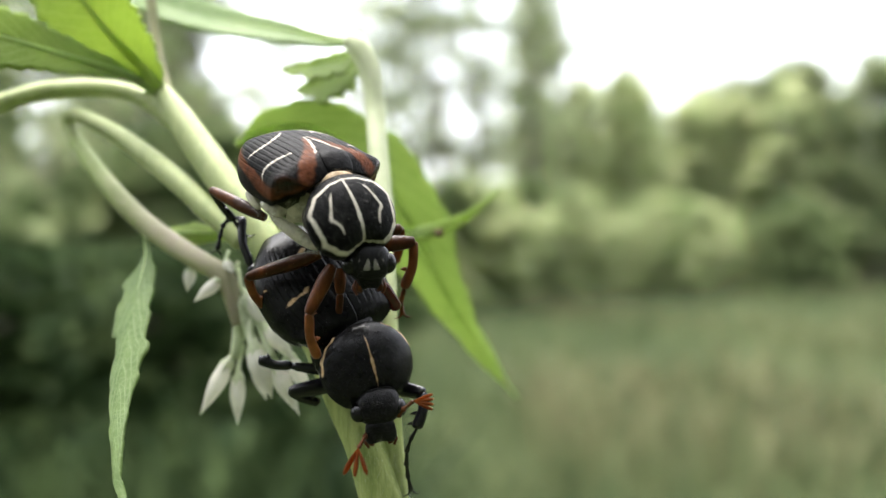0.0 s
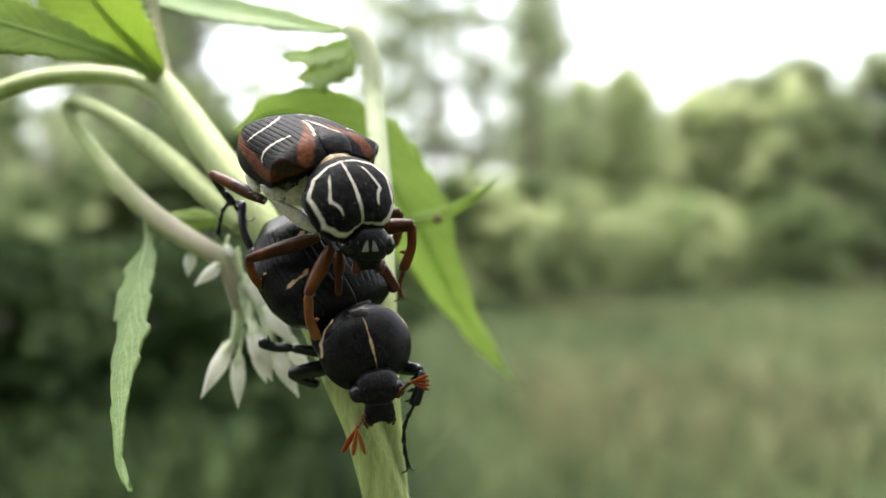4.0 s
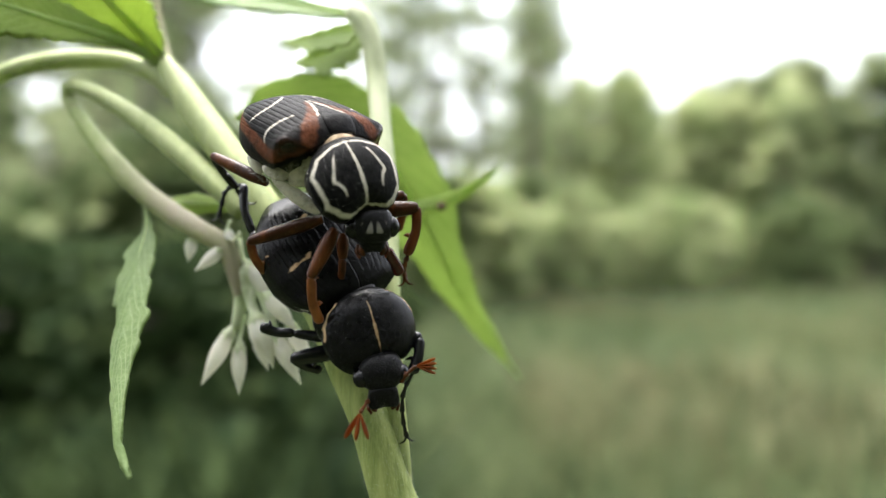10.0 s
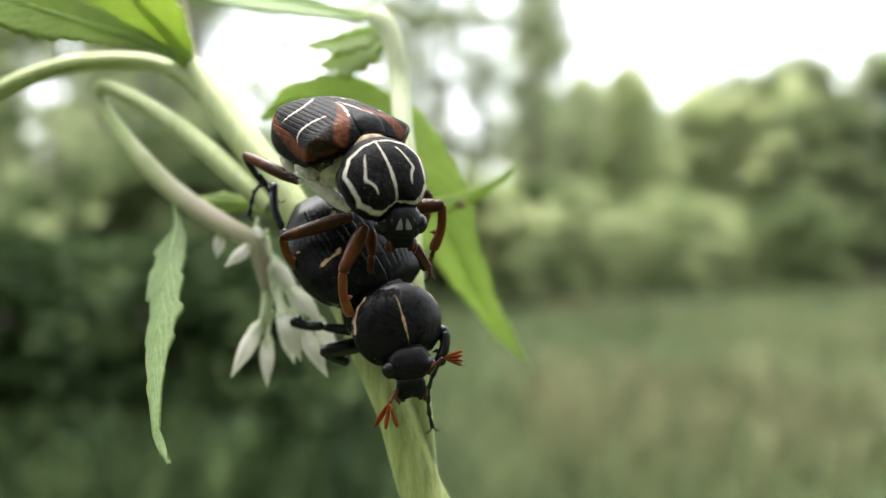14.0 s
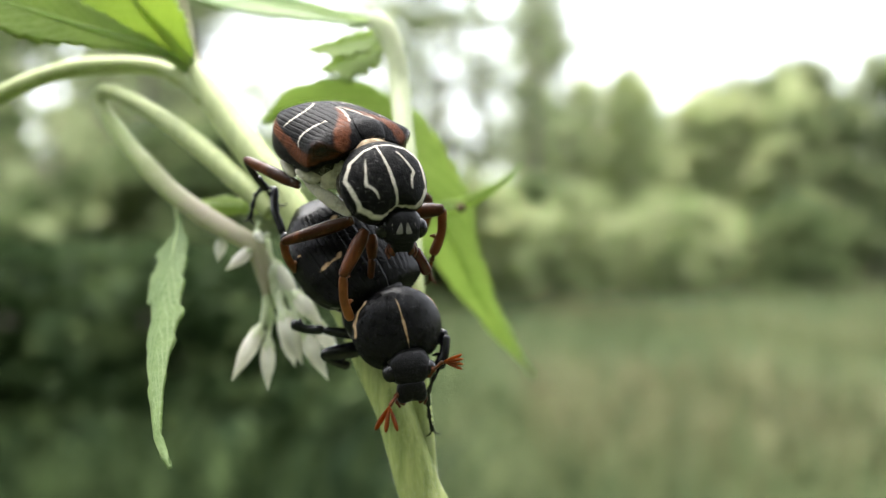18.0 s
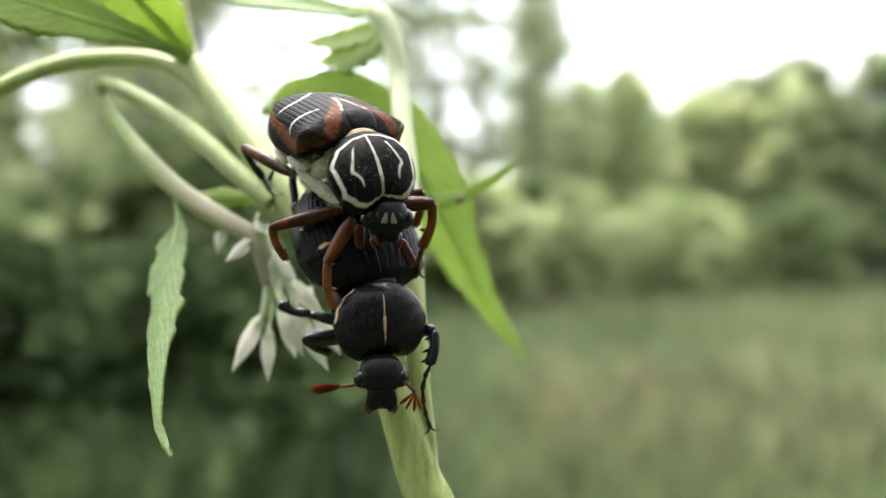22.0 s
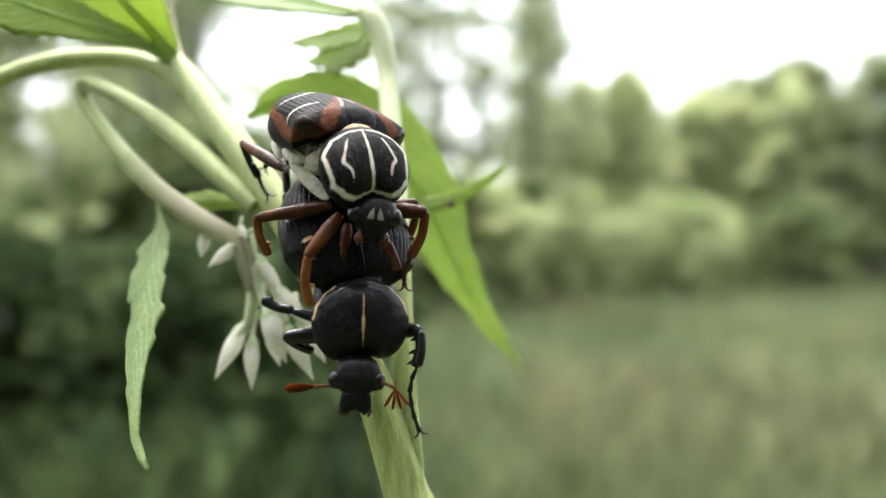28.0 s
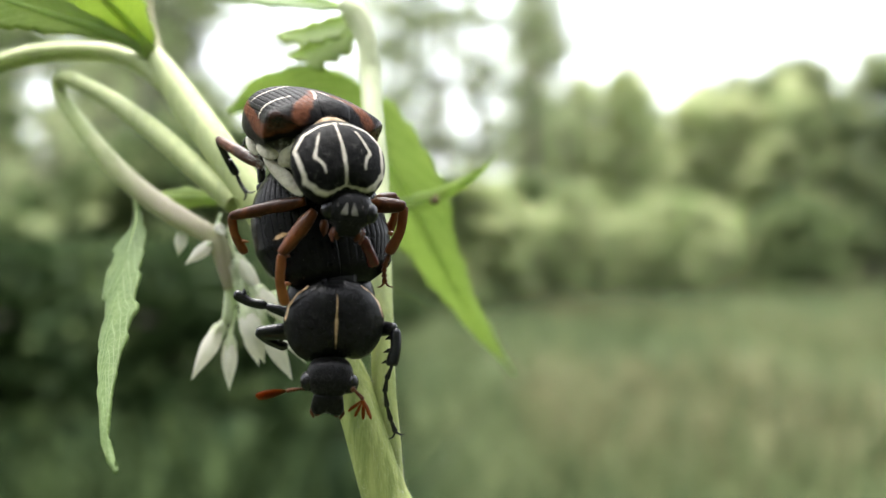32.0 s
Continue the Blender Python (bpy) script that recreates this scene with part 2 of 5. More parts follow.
def painted(mat, first, second, third=((0.008, 0.004, 0.003), (0.045, 0.014, 0.008))):
    """Lays three colours over a material where its mesh is marked, by the tone's channels; the third is glossy."""
    nt = mat.node_tree
    N, K = nt.nodes.new, nt.links.new
    b = nt.nodes["Principled BSDF"]
    last = b.inputs["Base Color"].links[0].from_socket
    mark, sep = N("ShaderNodeAttribute"), N("ShaderNodeSeparateColor")
    mark.attribute_name = "tone"
    K(mark.outputs["Color"], sep.inputs[0])
    tc, tn = N("ShaderNodeTexCoord"), N("ShaderNodeTexNoise")
    tn.inputs["Scale"].default_value, tn.inputs["Detail"].default_value = 2600.0, 4.0
    K(tc.outputs["Object"], tn.inputs["Vector"])
    for k, (dark, light) in enumerate((first, second, third)):
        ramp, mix = N("ShaderNodeValToRGB"), N("ShaderNodeMix")
        ramp.color_ramp.elements[0].position, ramp.color_ramp.elements[1].position = 0.35, 0.68
        ramp.color_ramp.elements[0].color, ramp.color_ramp.elements[1].color = (*dark, 1), (*light, 1)
        K(tn.outputs[0], ramp.inputs[0])
        mix.data_type = "RGBA"
        K(sep.outputs[k], mix.inputs[0])
        K(last, mix.inputs[6])
        K(ramp.outputs[0], mix.inputs[7])
        last = mix.outputs[2]
    K(last, b.inputs["Base Color"])
    for name, plain, shiny in (("Roughness", b.inputs["Roughness"].default_value, 0.24), ("Specular IOR Level", b.inputs["Specular IOR Level"].default_value, 0.3)):
        mix = N("ShaderNodeMix")
        K(sep.outputs[2], mix.inputs[0])
        mix.inputs[2].default_value, mix.inputs[3].default_value = plain, shiny
        K(mix.outputs[0], b.inputs[name])
    return mat


STEM = mottled("hairy_green_stem", (0.15, 0.205, 0.042), (0.43, 0.48, 0.165), 1500.0, 0.6, 0.8, 5200.0, stretch=0.12, lets=0.1,
               lets_col=(0.5, 0.65, 0.22), distance=0.0001)
STEM_PALE = mottled("pale_green_stem", (0.15, 0.205, 0.042), (0.43, 0.48, 0.165), 1500.0, 0.6, 0.8, 5200.0, stretch=0.12, lets=0.2, lets_col=(0.6, 0.7, 0.35), distance=0.0001)
STEM_PURPLE = mottled("purplish_stem", (0.21, 0.29, 0.085), (0.46, 0.52, 0.25), 700.0, 0.6, 0.5, 5200.0, lets=0.25, lets_col=(0.5, 0.65, 0.22), distance=0.0001)


def blushed(mat, axis, start, end, colour, strength):
    """Lays a second colour over a material along one axis of the thing, from start to end in metres."""
    nt = mat.node_tree
    N, K = nt.nodes.new, nt.links.new
    b = nt.nodes["Principled BSDF"]
    last = b.inputs["Base Color"].links[0].from_socket
    tc, sep, span, tn, mul, mix = (N("ShaderNode" + n) for n in ("TexCoord", "SeparateXYZ", "MapRange", "TexNoise", "Math", "Mix"))
    K(tc.outputs["Object"], sep.inputs[0])
    K(sep.outputs[axis], span.inputs[0])
    span.inputs[1].default_value, span.inputs[2].default_value = start, end
    span.inputs[3].default_value, span.inputs[4].default_value = 0.0, strength
    tn.inputs["Scale"].default_value = 900.0
    K(tc.outputs["Object"], tn.inputs["Vector"])
    mul.operation = "MULTIPLY_ADD"
    mul.inputs[1].default_value = 0.6
    K(tn.outputs[0], mul.inputs[0])
    mul.inputs[2].default_value = 0.7
    amount = N("ShaderNodeMath")
    amount.operation, amount.use_clamp = "MULTIPLY", True
    K(span.outputs[0], amount.inputs[0])
    K(mul.outputs[0], amount.inputs[1])
    mix.data_type = "RGBA"
    K(amount.outputs[0], mix.inputs[0])
    K(last, mix.inputs[6])
    mix.inputs[7].default_value = (*colour, 1)
    K(mix.outputs[2], b.inputs["Base Color"])
    return mat


# Upper stems paler: partly their own down, partly the brighter light there, in colour.
STEM_PALE = blushed(STEM_PALE, 2, 1.192, 1.206, (0.60, 0.64, 0.45), 0.75)
STEM = blushed(STEM, 2, 1.191, 1.208, (0.46, 0.52, 0.28), 0.55)
STEM_PURPLE = blushed(STEM_PURPLE, 0, -0.1795, -0.1715, (0.38, 0.31, 0.25), 0.85)
STEM_BROWN = mottled("brownish_stem", (0.14, 0.15, 0.06), (0.28, 0.26, 0.14), 300.0, 0.7, 0.4, 5200.0, distance=0.0001)
HAIR = mottled("pale_hair", (0.55, 0.56, 0.48), (0.8, 0.8, 0.72), 300.0, 0.6, lets=0.4)
LEAF = leaf_material("leaf_green", (0.16, 0.25, 0.055), (0.40, 0.52, 0.165), (0.45, 0.55, 0.24), 0.6, (0.60, 0.70, 0.22))
LEAF_PALE = leaf_material("leaf_underside", (0.17, 0.28, 0.09), (0.33, 0.45, 0.19), (0.44, 0.54, 0.29), 0.4, (0.38, 0.55, 0.14))
LEAF_DEEP = leaf_material("leaf_bright", (0.17, 0.265, 0.08), (0.34, 0.45, 0.165), (0.44, 0.54, 0.23), 0.53, (0.56, 0.65, 0.29))
VEIN = mottled("leaf_midrib", (0.36, 0.47, 0.17), (0.56, 0.65, 0.33), 500.0, 0.55, lets=0.75, lets_col=(0.75, 0.86, 0.45))
VEIN_BROWN = mottled("brown_midrib", (0.26, 0.31, 0.12), (0.42, 0.47, 0.24), 500.0, 0.55, lets=0.75, lets_col=(0.70, 0.78, 0.42))
PETAL = mottled("white_petal", (0.70, 0.69, 0.61), (0.86, 0.85, 0.79), 700.0, 0.55, 0.4, 2600.0, lets=0.6, distance=0.0001)
LEAF_MID = leaf_material("leaf_mid_green", (0.07, 0.125, 0.032), (0.165, 0.24, 0.075), (0.25, 0.34, 0.135), 0.36, (0.26, 0.37, 0.09))
BRACT = mottled("pale_green_bract", (0.46, 0.54, 0.32), (0.74, 0.78, 0.6), 600.0, 0.6, lets=0.4)
RUST, BONE, SAND = ((0.06, 0.020, 0.009), (0.125, 0.044, 0.020)), ((0.42, 0.385, 0.32), (0.60, 0.56, 0.49)), ((0.33, 0.2, 0.1), (0.6, 0.42, 0.25))
CHITIN = painted(mottled("grooved_black_chitin", (0.002, 0.002, 0.0023), (0.0075, 0.0073, 0.0075), 1800.0, 0.22, 0.5, 6500.0, distance=0.00007, spec=0.12), RUST, SAND)
CHITIN_ROUGH = painted(mottled("pitted_black_chitin", (0.002, 0.002, 0.0024), (0.007, 0.0068, 0.0072), 1800.0, 0.24, 1.0, 8200.0, cells=True, distance=0.00009, spec=0.13), RUST, SAND)
CHITIN_MATT = painted(mottled("velvety_black_chitin", (0.0025, 0.0025, 0.0028), (0.018, 0.0175, 0.0175), 2600.0, 0.42, 0.9, 7000.0, distance=0.00008, spec=0.035, mid=(0.007, 0.0068, 0.007)), RUST, BONE)
CHITIN_HEAD = mottled("punctured_black_chitin", (0.0025, 0.0025, 0.0028), (0.009, 0.0085, 0.0088), 1800.0, 0.3, 1.0, 9600.0, cells=True, distance=0.00008, spec=0.13)
EYE = mottled("black_eye", (0.004, 0.004, 0.005), (0.010, 0.009, 0.010), 900.0, 0.24, spec=0.3)
MOUTH = mottled("reddish_mouthparts", (0.02, 0.006, 0.003), (0.16, 0.045, 0.014), 900.0, 0.4, 0.5, 6000.0, lets=0.08, lets_col=(0.5, 0.13, 0.03), mid=(0.07, 0.02, 0.007), spec=0.25, distance=0.00005)
CHITIN_SHINY = mottled("glossy_black_chitin", (0.003, 0.003, 0.004), (0.008, 0.008, 0.01), 900.0, 0.2, 0.25, 3000.0, distance=0.00006, spec=0.35, coat=0.1)
LEG_AMBER = mottled("amber_leg", (0.012, 0.004, 0.002), (0.27, 0.095, 0.028), 300.0, 0.3, 0.8, 4200.0, distance=0.00008, lets=0.10, lets_col=(0.7, 0.22, 0.03), mid=(0.115, 0.036, 0.011), spec=0.32, stretch=0.5)
LEG_BROWN = mottled("dark_brown_leg", (0.006, 0.003, 0.002), (0.15, 0.048, 0.014), 300.0, 0.28, 0.8, 4200.0, distance=0.00008, lets=0.05, lets_col=(0.6, 0.17, 0.03), mid=(0.034, 0.011, 0.004), spec=0.18, stretch=0.5)
LEG_RED = mottled("dark_red_leg", (0.012, 0.003, 0.003), (0.08, 0.010, 0.008), 400.0, 0.2, 0.1, 4000.0, spec=0.4)
CLUB = mottled("orange_club", (0.008, 0.003, 0.002), (0.20, 0.06, 0.014), 1100.0, 0.5, 0.3, 6000.0, lets=0.3, lets_col=(0.7, 0.22, 0.03), mid=(0.07, 0.02, 0.006), spec=0.07)
TAN = mottled("tan_down", (0.33, 0.24, 0.15), (0.62, 0.50, 0.36), 1500.0, 0.9, 0.8, 9000.0, spec=0.1)
# Both body colours also hold the shadow between the plates, besides their own scales.
FLANK = mottled("scaly_flank", (0.010, 0.009, 0.008), (0.45, 0.42, 0.35), 420.0, 0.8, 0.4, 6500.0, spec=0.15, mid=(0.05, 0.045, 0.035))
THORAX = mottled("dark_scaly_chest", (0.012, 0.009, 0.007), (0.30, 0.28, 0.24), 330.0, 0.75, 0.4, 6500.0, spec=0.15, mid=(0.06, 0.05, 0.04))
BROW = mottled("grey_brow_mark", (0.10, 0.095, 0.085), (0.26, 0.245, 0.22), 900.0, 0.7, 0.4, 7000.0, spec=0.15)
FLANK_PLATE = mottled("cream_flank_plate", (0.20, 0.18, 0.14), (0.64, 0.60, 0.50), 520.0, 0.55, 0.4, 5000.0, spec=0.25, mid=(0.52, 0.48, 0.39), distance=0.00004)
SPECKLE = mottled("white_speck", (0.3, 0.29, 0.27), (0.5, 0.48, 0.46), 1500.0, 0.8)
SPOT = mottled("dry_brown_spot", (0.05, 0.035, 0.015), (0.14, 0.09, 0.04), 900.0, 0.8)
GROUND = mottled("meadow_soil", (0.02, 0.03, 0.0134), (0.08, 0.09, 0.0427), 0.35, 0.9, 0.6, 5.0, mid=(0.045, 0.06, 0.0244), distance=0.1, spec=0.12)
GRASS = mottled("meadow_grass", (0.027, 0.050, 0.020), (0.134, 0.157, 0.070), 0.35, 0.7, rand=0.6, lets=0.3, mid=(0.060, 0.094, 0.036), spec=0.12)
BARK = mottled("grey_bark", (0.06, 0.05, 0.04), (0.2, 0.18, 0.15), 3.0, 0.9, 0.8, 18.0, distance=0.02)
# Haze lifts this foliage colour.
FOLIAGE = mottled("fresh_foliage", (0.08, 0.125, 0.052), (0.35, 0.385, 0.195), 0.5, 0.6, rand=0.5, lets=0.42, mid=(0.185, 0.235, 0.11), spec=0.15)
# Darker foliage copy with the shade of the wood in its colour.
FOLIAGE_DARK = mottled("shade_toned_foliage", (0.04, 0.07, 0.026), (0.30, 0.35, 0.16), 0.6, 0.6, rand=0.5, lets=0.3, mid=(0.14, 0.19, 0.075), spec=0.1)
FOLIAGE_GREY = mottled("needle_foliage", (0.14, 0.20, 0.09), (0.46, 0.50, 0.28), 0.6, 0.6, rand=0.5, lets=0.4, mid=(0.28, 0.34, 0.17), spec=0.12)
# Lighter foliage copy: sunlight and haze are mixed into the colour.
FOLIAGE_LIGHT = mottled("sun_toned_foliage", (0.25, 0.325, 0.135), (0.58, 0.60, 0.35), 0.5, 0.6, rand=0.5, lets=0.5, mid=(0.41, 0.485, 0.245), spec=0.15)
DRY_GRASS = mottled("dry_meadow_grass", (0.06, 0.065, 0.028), (0.22, 0.2, 0.11), 0.3, 0.7, rand=0.6, lets=0.3, mid=(0.12, 0.12, 0.055), spec=0.12)
# Leaf colour darkened to carry the shade of the low bushes.
SHADE_LEAF = mottled("shade_toned_leaves", (0.014, 0.03, 0.010), (0.10, 0.14, 0.055), 1.2, 0.6, rand=0.5, lets=0.25, mid=(0.038, 0.063, 0.023), spec=0.06)
# Grass colour taken far down: the shade over the weeds is in it.
UNDER = mottled("shade_toned_weeds", (0.006, 0.014, 0.005), (0.042, 0.064, 0.022), 1.2, 0.7, rand=0.5, lets=0.15, mid=(0.015, 0.029, 0.010), spec=0.05)
SPRUCE = mottled("spruce_needles", (0.025, 0.05, 0.02), (0.22, 0.27, 0.115), 0.9, 0.6, rand=0.5, lets=0.15, mid=(0.09, 0.135, 0.052), spec=0.1)

# ---- ground, meadow and wood edge ----
def ground_sheet():
    bm = bmesh.new()
    rings = [0.0, 1.5, 3, 5, 8, 12, 18, 26, 36, 60, 120, 300, 900, 2500]
    prev = None
    for r in rings:
        ring = []
        for k in range(48):
            a = 2 * math.pi * k / 48
            p = Vector((r * math.cos(a), r * math.sin(a), 0))
            p.z = 0.12 * (noise.noise(p * 0.15)) * min(1, r / 8) if r < 100 else 0
            ring.append(bm.verts.new(p))
        if prev:
            for k in range(48):
                bm.faces.new((prev[k - 1], prev[k], ring[k], ring[k - 1]))
        prev = ring
    bmesh.ops.remove_doubles(bm, verts=bm.verts, dist=1e-5)
    me = mesh_of(bm)
    me.materials.append(GROUND)
    return tagged(new("ground", me), "grassy meadow soil reaching to the wood edge", "ground", kind="structure")


def blades(name, label, count, spot, height, width, material, seed):
    """Grass in one mesh: bent blades of two quads each."""
    rng = random.Random(seed)
    verts, faces = [], []
    for _ in range(count):
        x, y = spot(rng)
        h, w, a, lean = height * rng.uniform(0.5, 1.3), width * rng.uniform(0.6, 1.4), rng.uniform(0, 6.28), rng.uniform(0.1, 1.0)
        dx, dy = math.cos(a) * w, math.sin(a) * w
        bx, by = -math.sin(a) * lean * h, math.cos(a) * lean * h
        i = len(verts)
        verts += [(x - dx, y - dy, -0.05), (x + dx, y + dy, -0.05), (x + dx * 0.7 + bx * 0.3, y + dy * 0.7 + by * 0.3, h * 0.6),
                  (x - dx * 0.7 + bx * 0.3, y - dy * 0.7 + by * 0.3, h * 0.6), (x + bx, y + by, h)]
        faces += [(i, i + 1, i + 2, i + 3), (i + 3, i + 2, i + 4)]
    me = bpy.data.meshes.new("mesh")
    me.from_pydata(verts, [], faces)
    me.materials.append(material)
    return tagged(new(name, me), label, "grass", kind="stuff")


def leaves_in(rng, cells, size, per):
    """Leaf sprays as bent quads round the given centres (x, y, z, reach)."""
    verts, faces = [], []
    for cx, cy, cz, reach in cells:
        for _ in range(per):
            d = Vector((rng.gauss(0, 1), rng.gauss(0, 1), rng.gauss(0, 0.7))) * reach * 0.5
            u = Vector((rng.gauss(0, 1), rng.gauss(0, 1), rng.gauss(0, 0.6))).normalized()
            v = u.cross(Vector((rng.gauss(0, 1), rng.gauss(0, 1), rng.gauss(0, 1)))).normalized()
            s = size * rng.uniform(0.6, 1.4)
            c = Vector((cx, cy, cz)) + d
            i = len(verts)
            verts += [c - u * s, c + v * s * 0.36 - u * s * 0.4, c + v * s * 0.32 + u * s * 0.35, c + u * s, c - v * s * 0.32 + u * s * 0.35, c - v * s * 0.36 - u * s * 0.4]
            faces.append((i, i + 1, i + 2, i + 3, i + 4, i + 5))
    me = bpy.data.meshes.new("mesh")
    me.from_pydata(verts, [], faces)
    return me


def limb(rows):
    return mesh_of(tube(rows, 3, 7, side=(1, 0, 0)))


def tree(name, label, seed, height, spread, start, sprays, size, per, leaf, kind="broad", trunk=0.09, clump=0.8):
    """A tree: tapered trunk, limbs, and a crown of loose leaf sprays."""
    rng = random.Random(seed)
    root = tagged(new(name), label, "tree" if height > 3.2 else "shrub")
    rows, x, y = [], 0.0, 0.0
    for k in range(6):
        t = k / 5
        rows.append((x, y, height * 0.96 * t - 0.15, trunk * (1 - 0.9 * t)))
        x, y = x + rng.gauss(0, 0.03 * height / 5), y + rng.gauss(0, 0.03 * height / 5)
    me = limb(rows)
    me.materials.append(BARK)
    o = new("trunk", me)
    o.parent = root
    cells = []
    n = 14 if kind == "broad" else (20 if height < 6 else 15)
    for k in range(n):
        t = start + (0.97 - start) * (k + rng.random()) / n
        a = k * 2.4 + rng.uniform(-0.5, 0.5)
        if kind == "broad":
            reach = spread * (0.35 + 0.65 * math.sin(math.pi * min(1, (t - start) / (1 - start) * 0.8 + 0.25))) * rng.uniform(0.7, 1.1)
            rise = 0.35
        else:
            reach = spread * (1.05 - (t - start) / (1 - start)) * rng.uniform(0.75, 1.1) + 0.1
            rise = -0.06
        b = Vector((math.cos(a), math.sin(a), rise))
        o0 = Vector((rows[2][0] * t, rows[2][1] * t, height * 0.96 * t))
        pts = [(*(o0 + b * reach * s + Vector((0, 0, -0.12 * reach * s * s))), trunk * 0.35 * (1 - s) + 0.006) for s in (0, 0.35, 0.7, 1)]
        me = limb(pts)
        me.materials.append(BARK)
        o = new("limb", me)
        o.parent = root
        # tight clumps along each limb, with gaps between them
        for s in (0.12, 0.45, 0.75, 1.0) if kind == "broad" else (0.35, 0.8):
            c = o0 + b * reach * (s + rng.uniform(-0.12, 0.08)) + Vector((rng.gauss(0, 0.13), rng.gauss(0, 0.13), rng.gauss(0, 0.1))) * spread
            size_ = spread * rng.uniform(0.13, 0.21) * clump
            for _ in range(int(sprays / (4 if kind == "broad" else 2))):
                q = c + Vector((rng.gauss(0, 1), rng.gauss(0, 1), rng.gauss(0, 0.55 if kind == "broad" else 0.45))) * size_
                cells.append((q.x, q.y, q.z, size_ * 0.8))
    for _ in range(sprays):
        cells.append((rng.gauss(0, 0.1) * spread, rng.gauss(0, 0.1) * spread, height * rng.uniform(0.85, 1.0), spread * 0.22))
    me = leaves_in(rng, cells, size, per)
    me.materials.append(leaf)
    o = new("crown", me)
    o.parent = root
    return root


ground_sheet()
def round_about(g, near_, far, power):
    """A spot on the ground all round the clearing, denser towards its middle."""
    d, a = near_ + (far - near_) * g.random() ** power, g.uniform(0, 2 * math.pi)
    return d * math.sin(a), d * math.cos(a)


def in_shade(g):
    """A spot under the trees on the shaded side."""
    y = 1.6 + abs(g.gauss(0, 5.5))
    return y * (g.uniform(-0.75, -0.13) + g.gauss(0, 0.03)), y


def in_meadow(g):
    """A spot in the open meadow, outside the shade."""
    while True:
        x, y = round_about(g, 2.6, 30.0, 1.0)
        if y < 0 or y > 14 or g.random() < min(1.0, max(0.06, 0.95 + 5.0 * x / max(y, 0.5))):
            return x, y


blades("meadow_grass", "tall pale green summer meadow grass", 200000, in_meadow, 0.38, 0.005, GRASS, 3)
def in_dry(g):
    """A spot in one of the dry patches of the open meadow."""
    while True:
        x, y = g.uniform(0.5, 15.0), g.uniform(3.5, 27.0)
        if noise.noise(Vector((x * 0.3, y * 0.22, 4.0))) > 0.05 + 0.3 * g.random():
            return x, y


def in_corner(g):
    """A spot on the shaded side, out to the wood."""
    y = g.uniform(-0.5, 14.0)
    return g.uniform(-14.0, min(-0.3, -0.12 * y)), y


def close_by(g):
    """A spot round the foot of the plant."""
    r, a = 2.8 * g.random() ** 0.6, g.uniform(0, 2 * math.pi)
    return r * math.cos(a), r * math.sin(a)


blades("dry_grass", "pale dry grass in the far meadow", 11000, in_dry, 0.42, 0.008, DRY_GRASS, 9)
blades("short_grass", "short green grass round the foot of the plant", 16000, close_by, 0.16, 0.005, GRASS, 14)
blades("shade_grass", "sparse grass on the shaded side, coloured dark for shade", 22000, in_corner, 0.3, 0.008, UNDER, 15)
blades("undergrowth", "green grass and weeds, coloured dark for shade", 14000, in_shade, 0.6, 0.022, UNDER, 4)

PROTO = {
    "light": tree("broadleaf_tree", "young broadleaf tree at the wood edge, leaves coloured as sunlit", 11, 6.8, 1.45, 0.05, 20, 0.12, 16, FOLIAGE_LIGHT),
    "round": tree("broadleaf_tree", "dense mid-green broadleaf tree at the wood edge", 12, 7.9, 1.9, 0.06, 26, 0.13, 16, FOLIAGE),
    "dark": tree("broadleaf_tree", "green tree of the wood, leaves coloured dark for shade", 13, 7.0, 2.2, 0.06, 32, 0.13, 18, FOLIAGE_DARK),
    "pine": tree("larch_tree", "thin grey-green larch with open layered branches", 14, 11.0, 1.6, 0.10, 14, 0.10, 14, FOLIAGE_GREY, "needle", 0.11, 1.0),
    "thin": tree("larch_tree", "sparse tall larch seen against the pale sky", 15, 12.0, 1.8, 0.12, 13, 0.10, 12, FOLIAGE_GREY, "needle", 0.12, 0.95),
    "spruce": tree("young_spruce", "young spruce with layered dark green branches", 18, 4.6, 1.5, 0.04, 13, 0.06, 16, SPRUCE, "needle", 0.05),
    "shrub": tree("shrub", "leafy shrub at the edge of the meadow, coloured dark for shade", 16, 2.6, 1.1, 0.03, 40, 0.08, 16, FOLIAGE_DARK, "broad", 0.03),
    "low": tree("shrub", "low leafy bush, leaves coloured dark for shade", 19, 1.05, 0.62, 0.05, 30, 0.05, 14, SHADE_LEAF, "broad", 0.02),
    "bush": tree("shrub", "leafy shrub in the meadow, leaves coloured as sunlit", 17, 2.4, 1.1, 0.05, 26, 0.10, 16, FOLIAGE_LIGHT, "broad", 0.03),
}
USED = set()


def plant_tree(which, x, y, turn=0):
    """Stands a tree of that sort at x, y; the first takes the model itself."""
    m = pose(x, y, 0, 0, 0, turn)
    if which not in USED:
        USED.add(which)
        PROTO[which].matrix_basis = m
        ob = PROTO[which]
    else:
        ob = copy_thing(PROTO[which], m)
    return tagged(ob, group="trees at the wood edge")


# wood edge beyond the meadow
plant_tree("round", 15.5, 26, 10)
plant_tree("round", 13.2, 27.5, 60)
plant_tree("round", 18.5, 28, 130)
plant_tree("round", 11.0, 29, 200)
plant_tree("light", 9.3, 27, 80)
plant_tree("round", 7.2, 30, 20)
plant_tree("light", 6.0, 25, 170)
plant_tree("light", 4.4, 24, 250)
plant_tree("light", 7.3, 28, 300)
plant_tree("dark", 20.5, 31, 300)
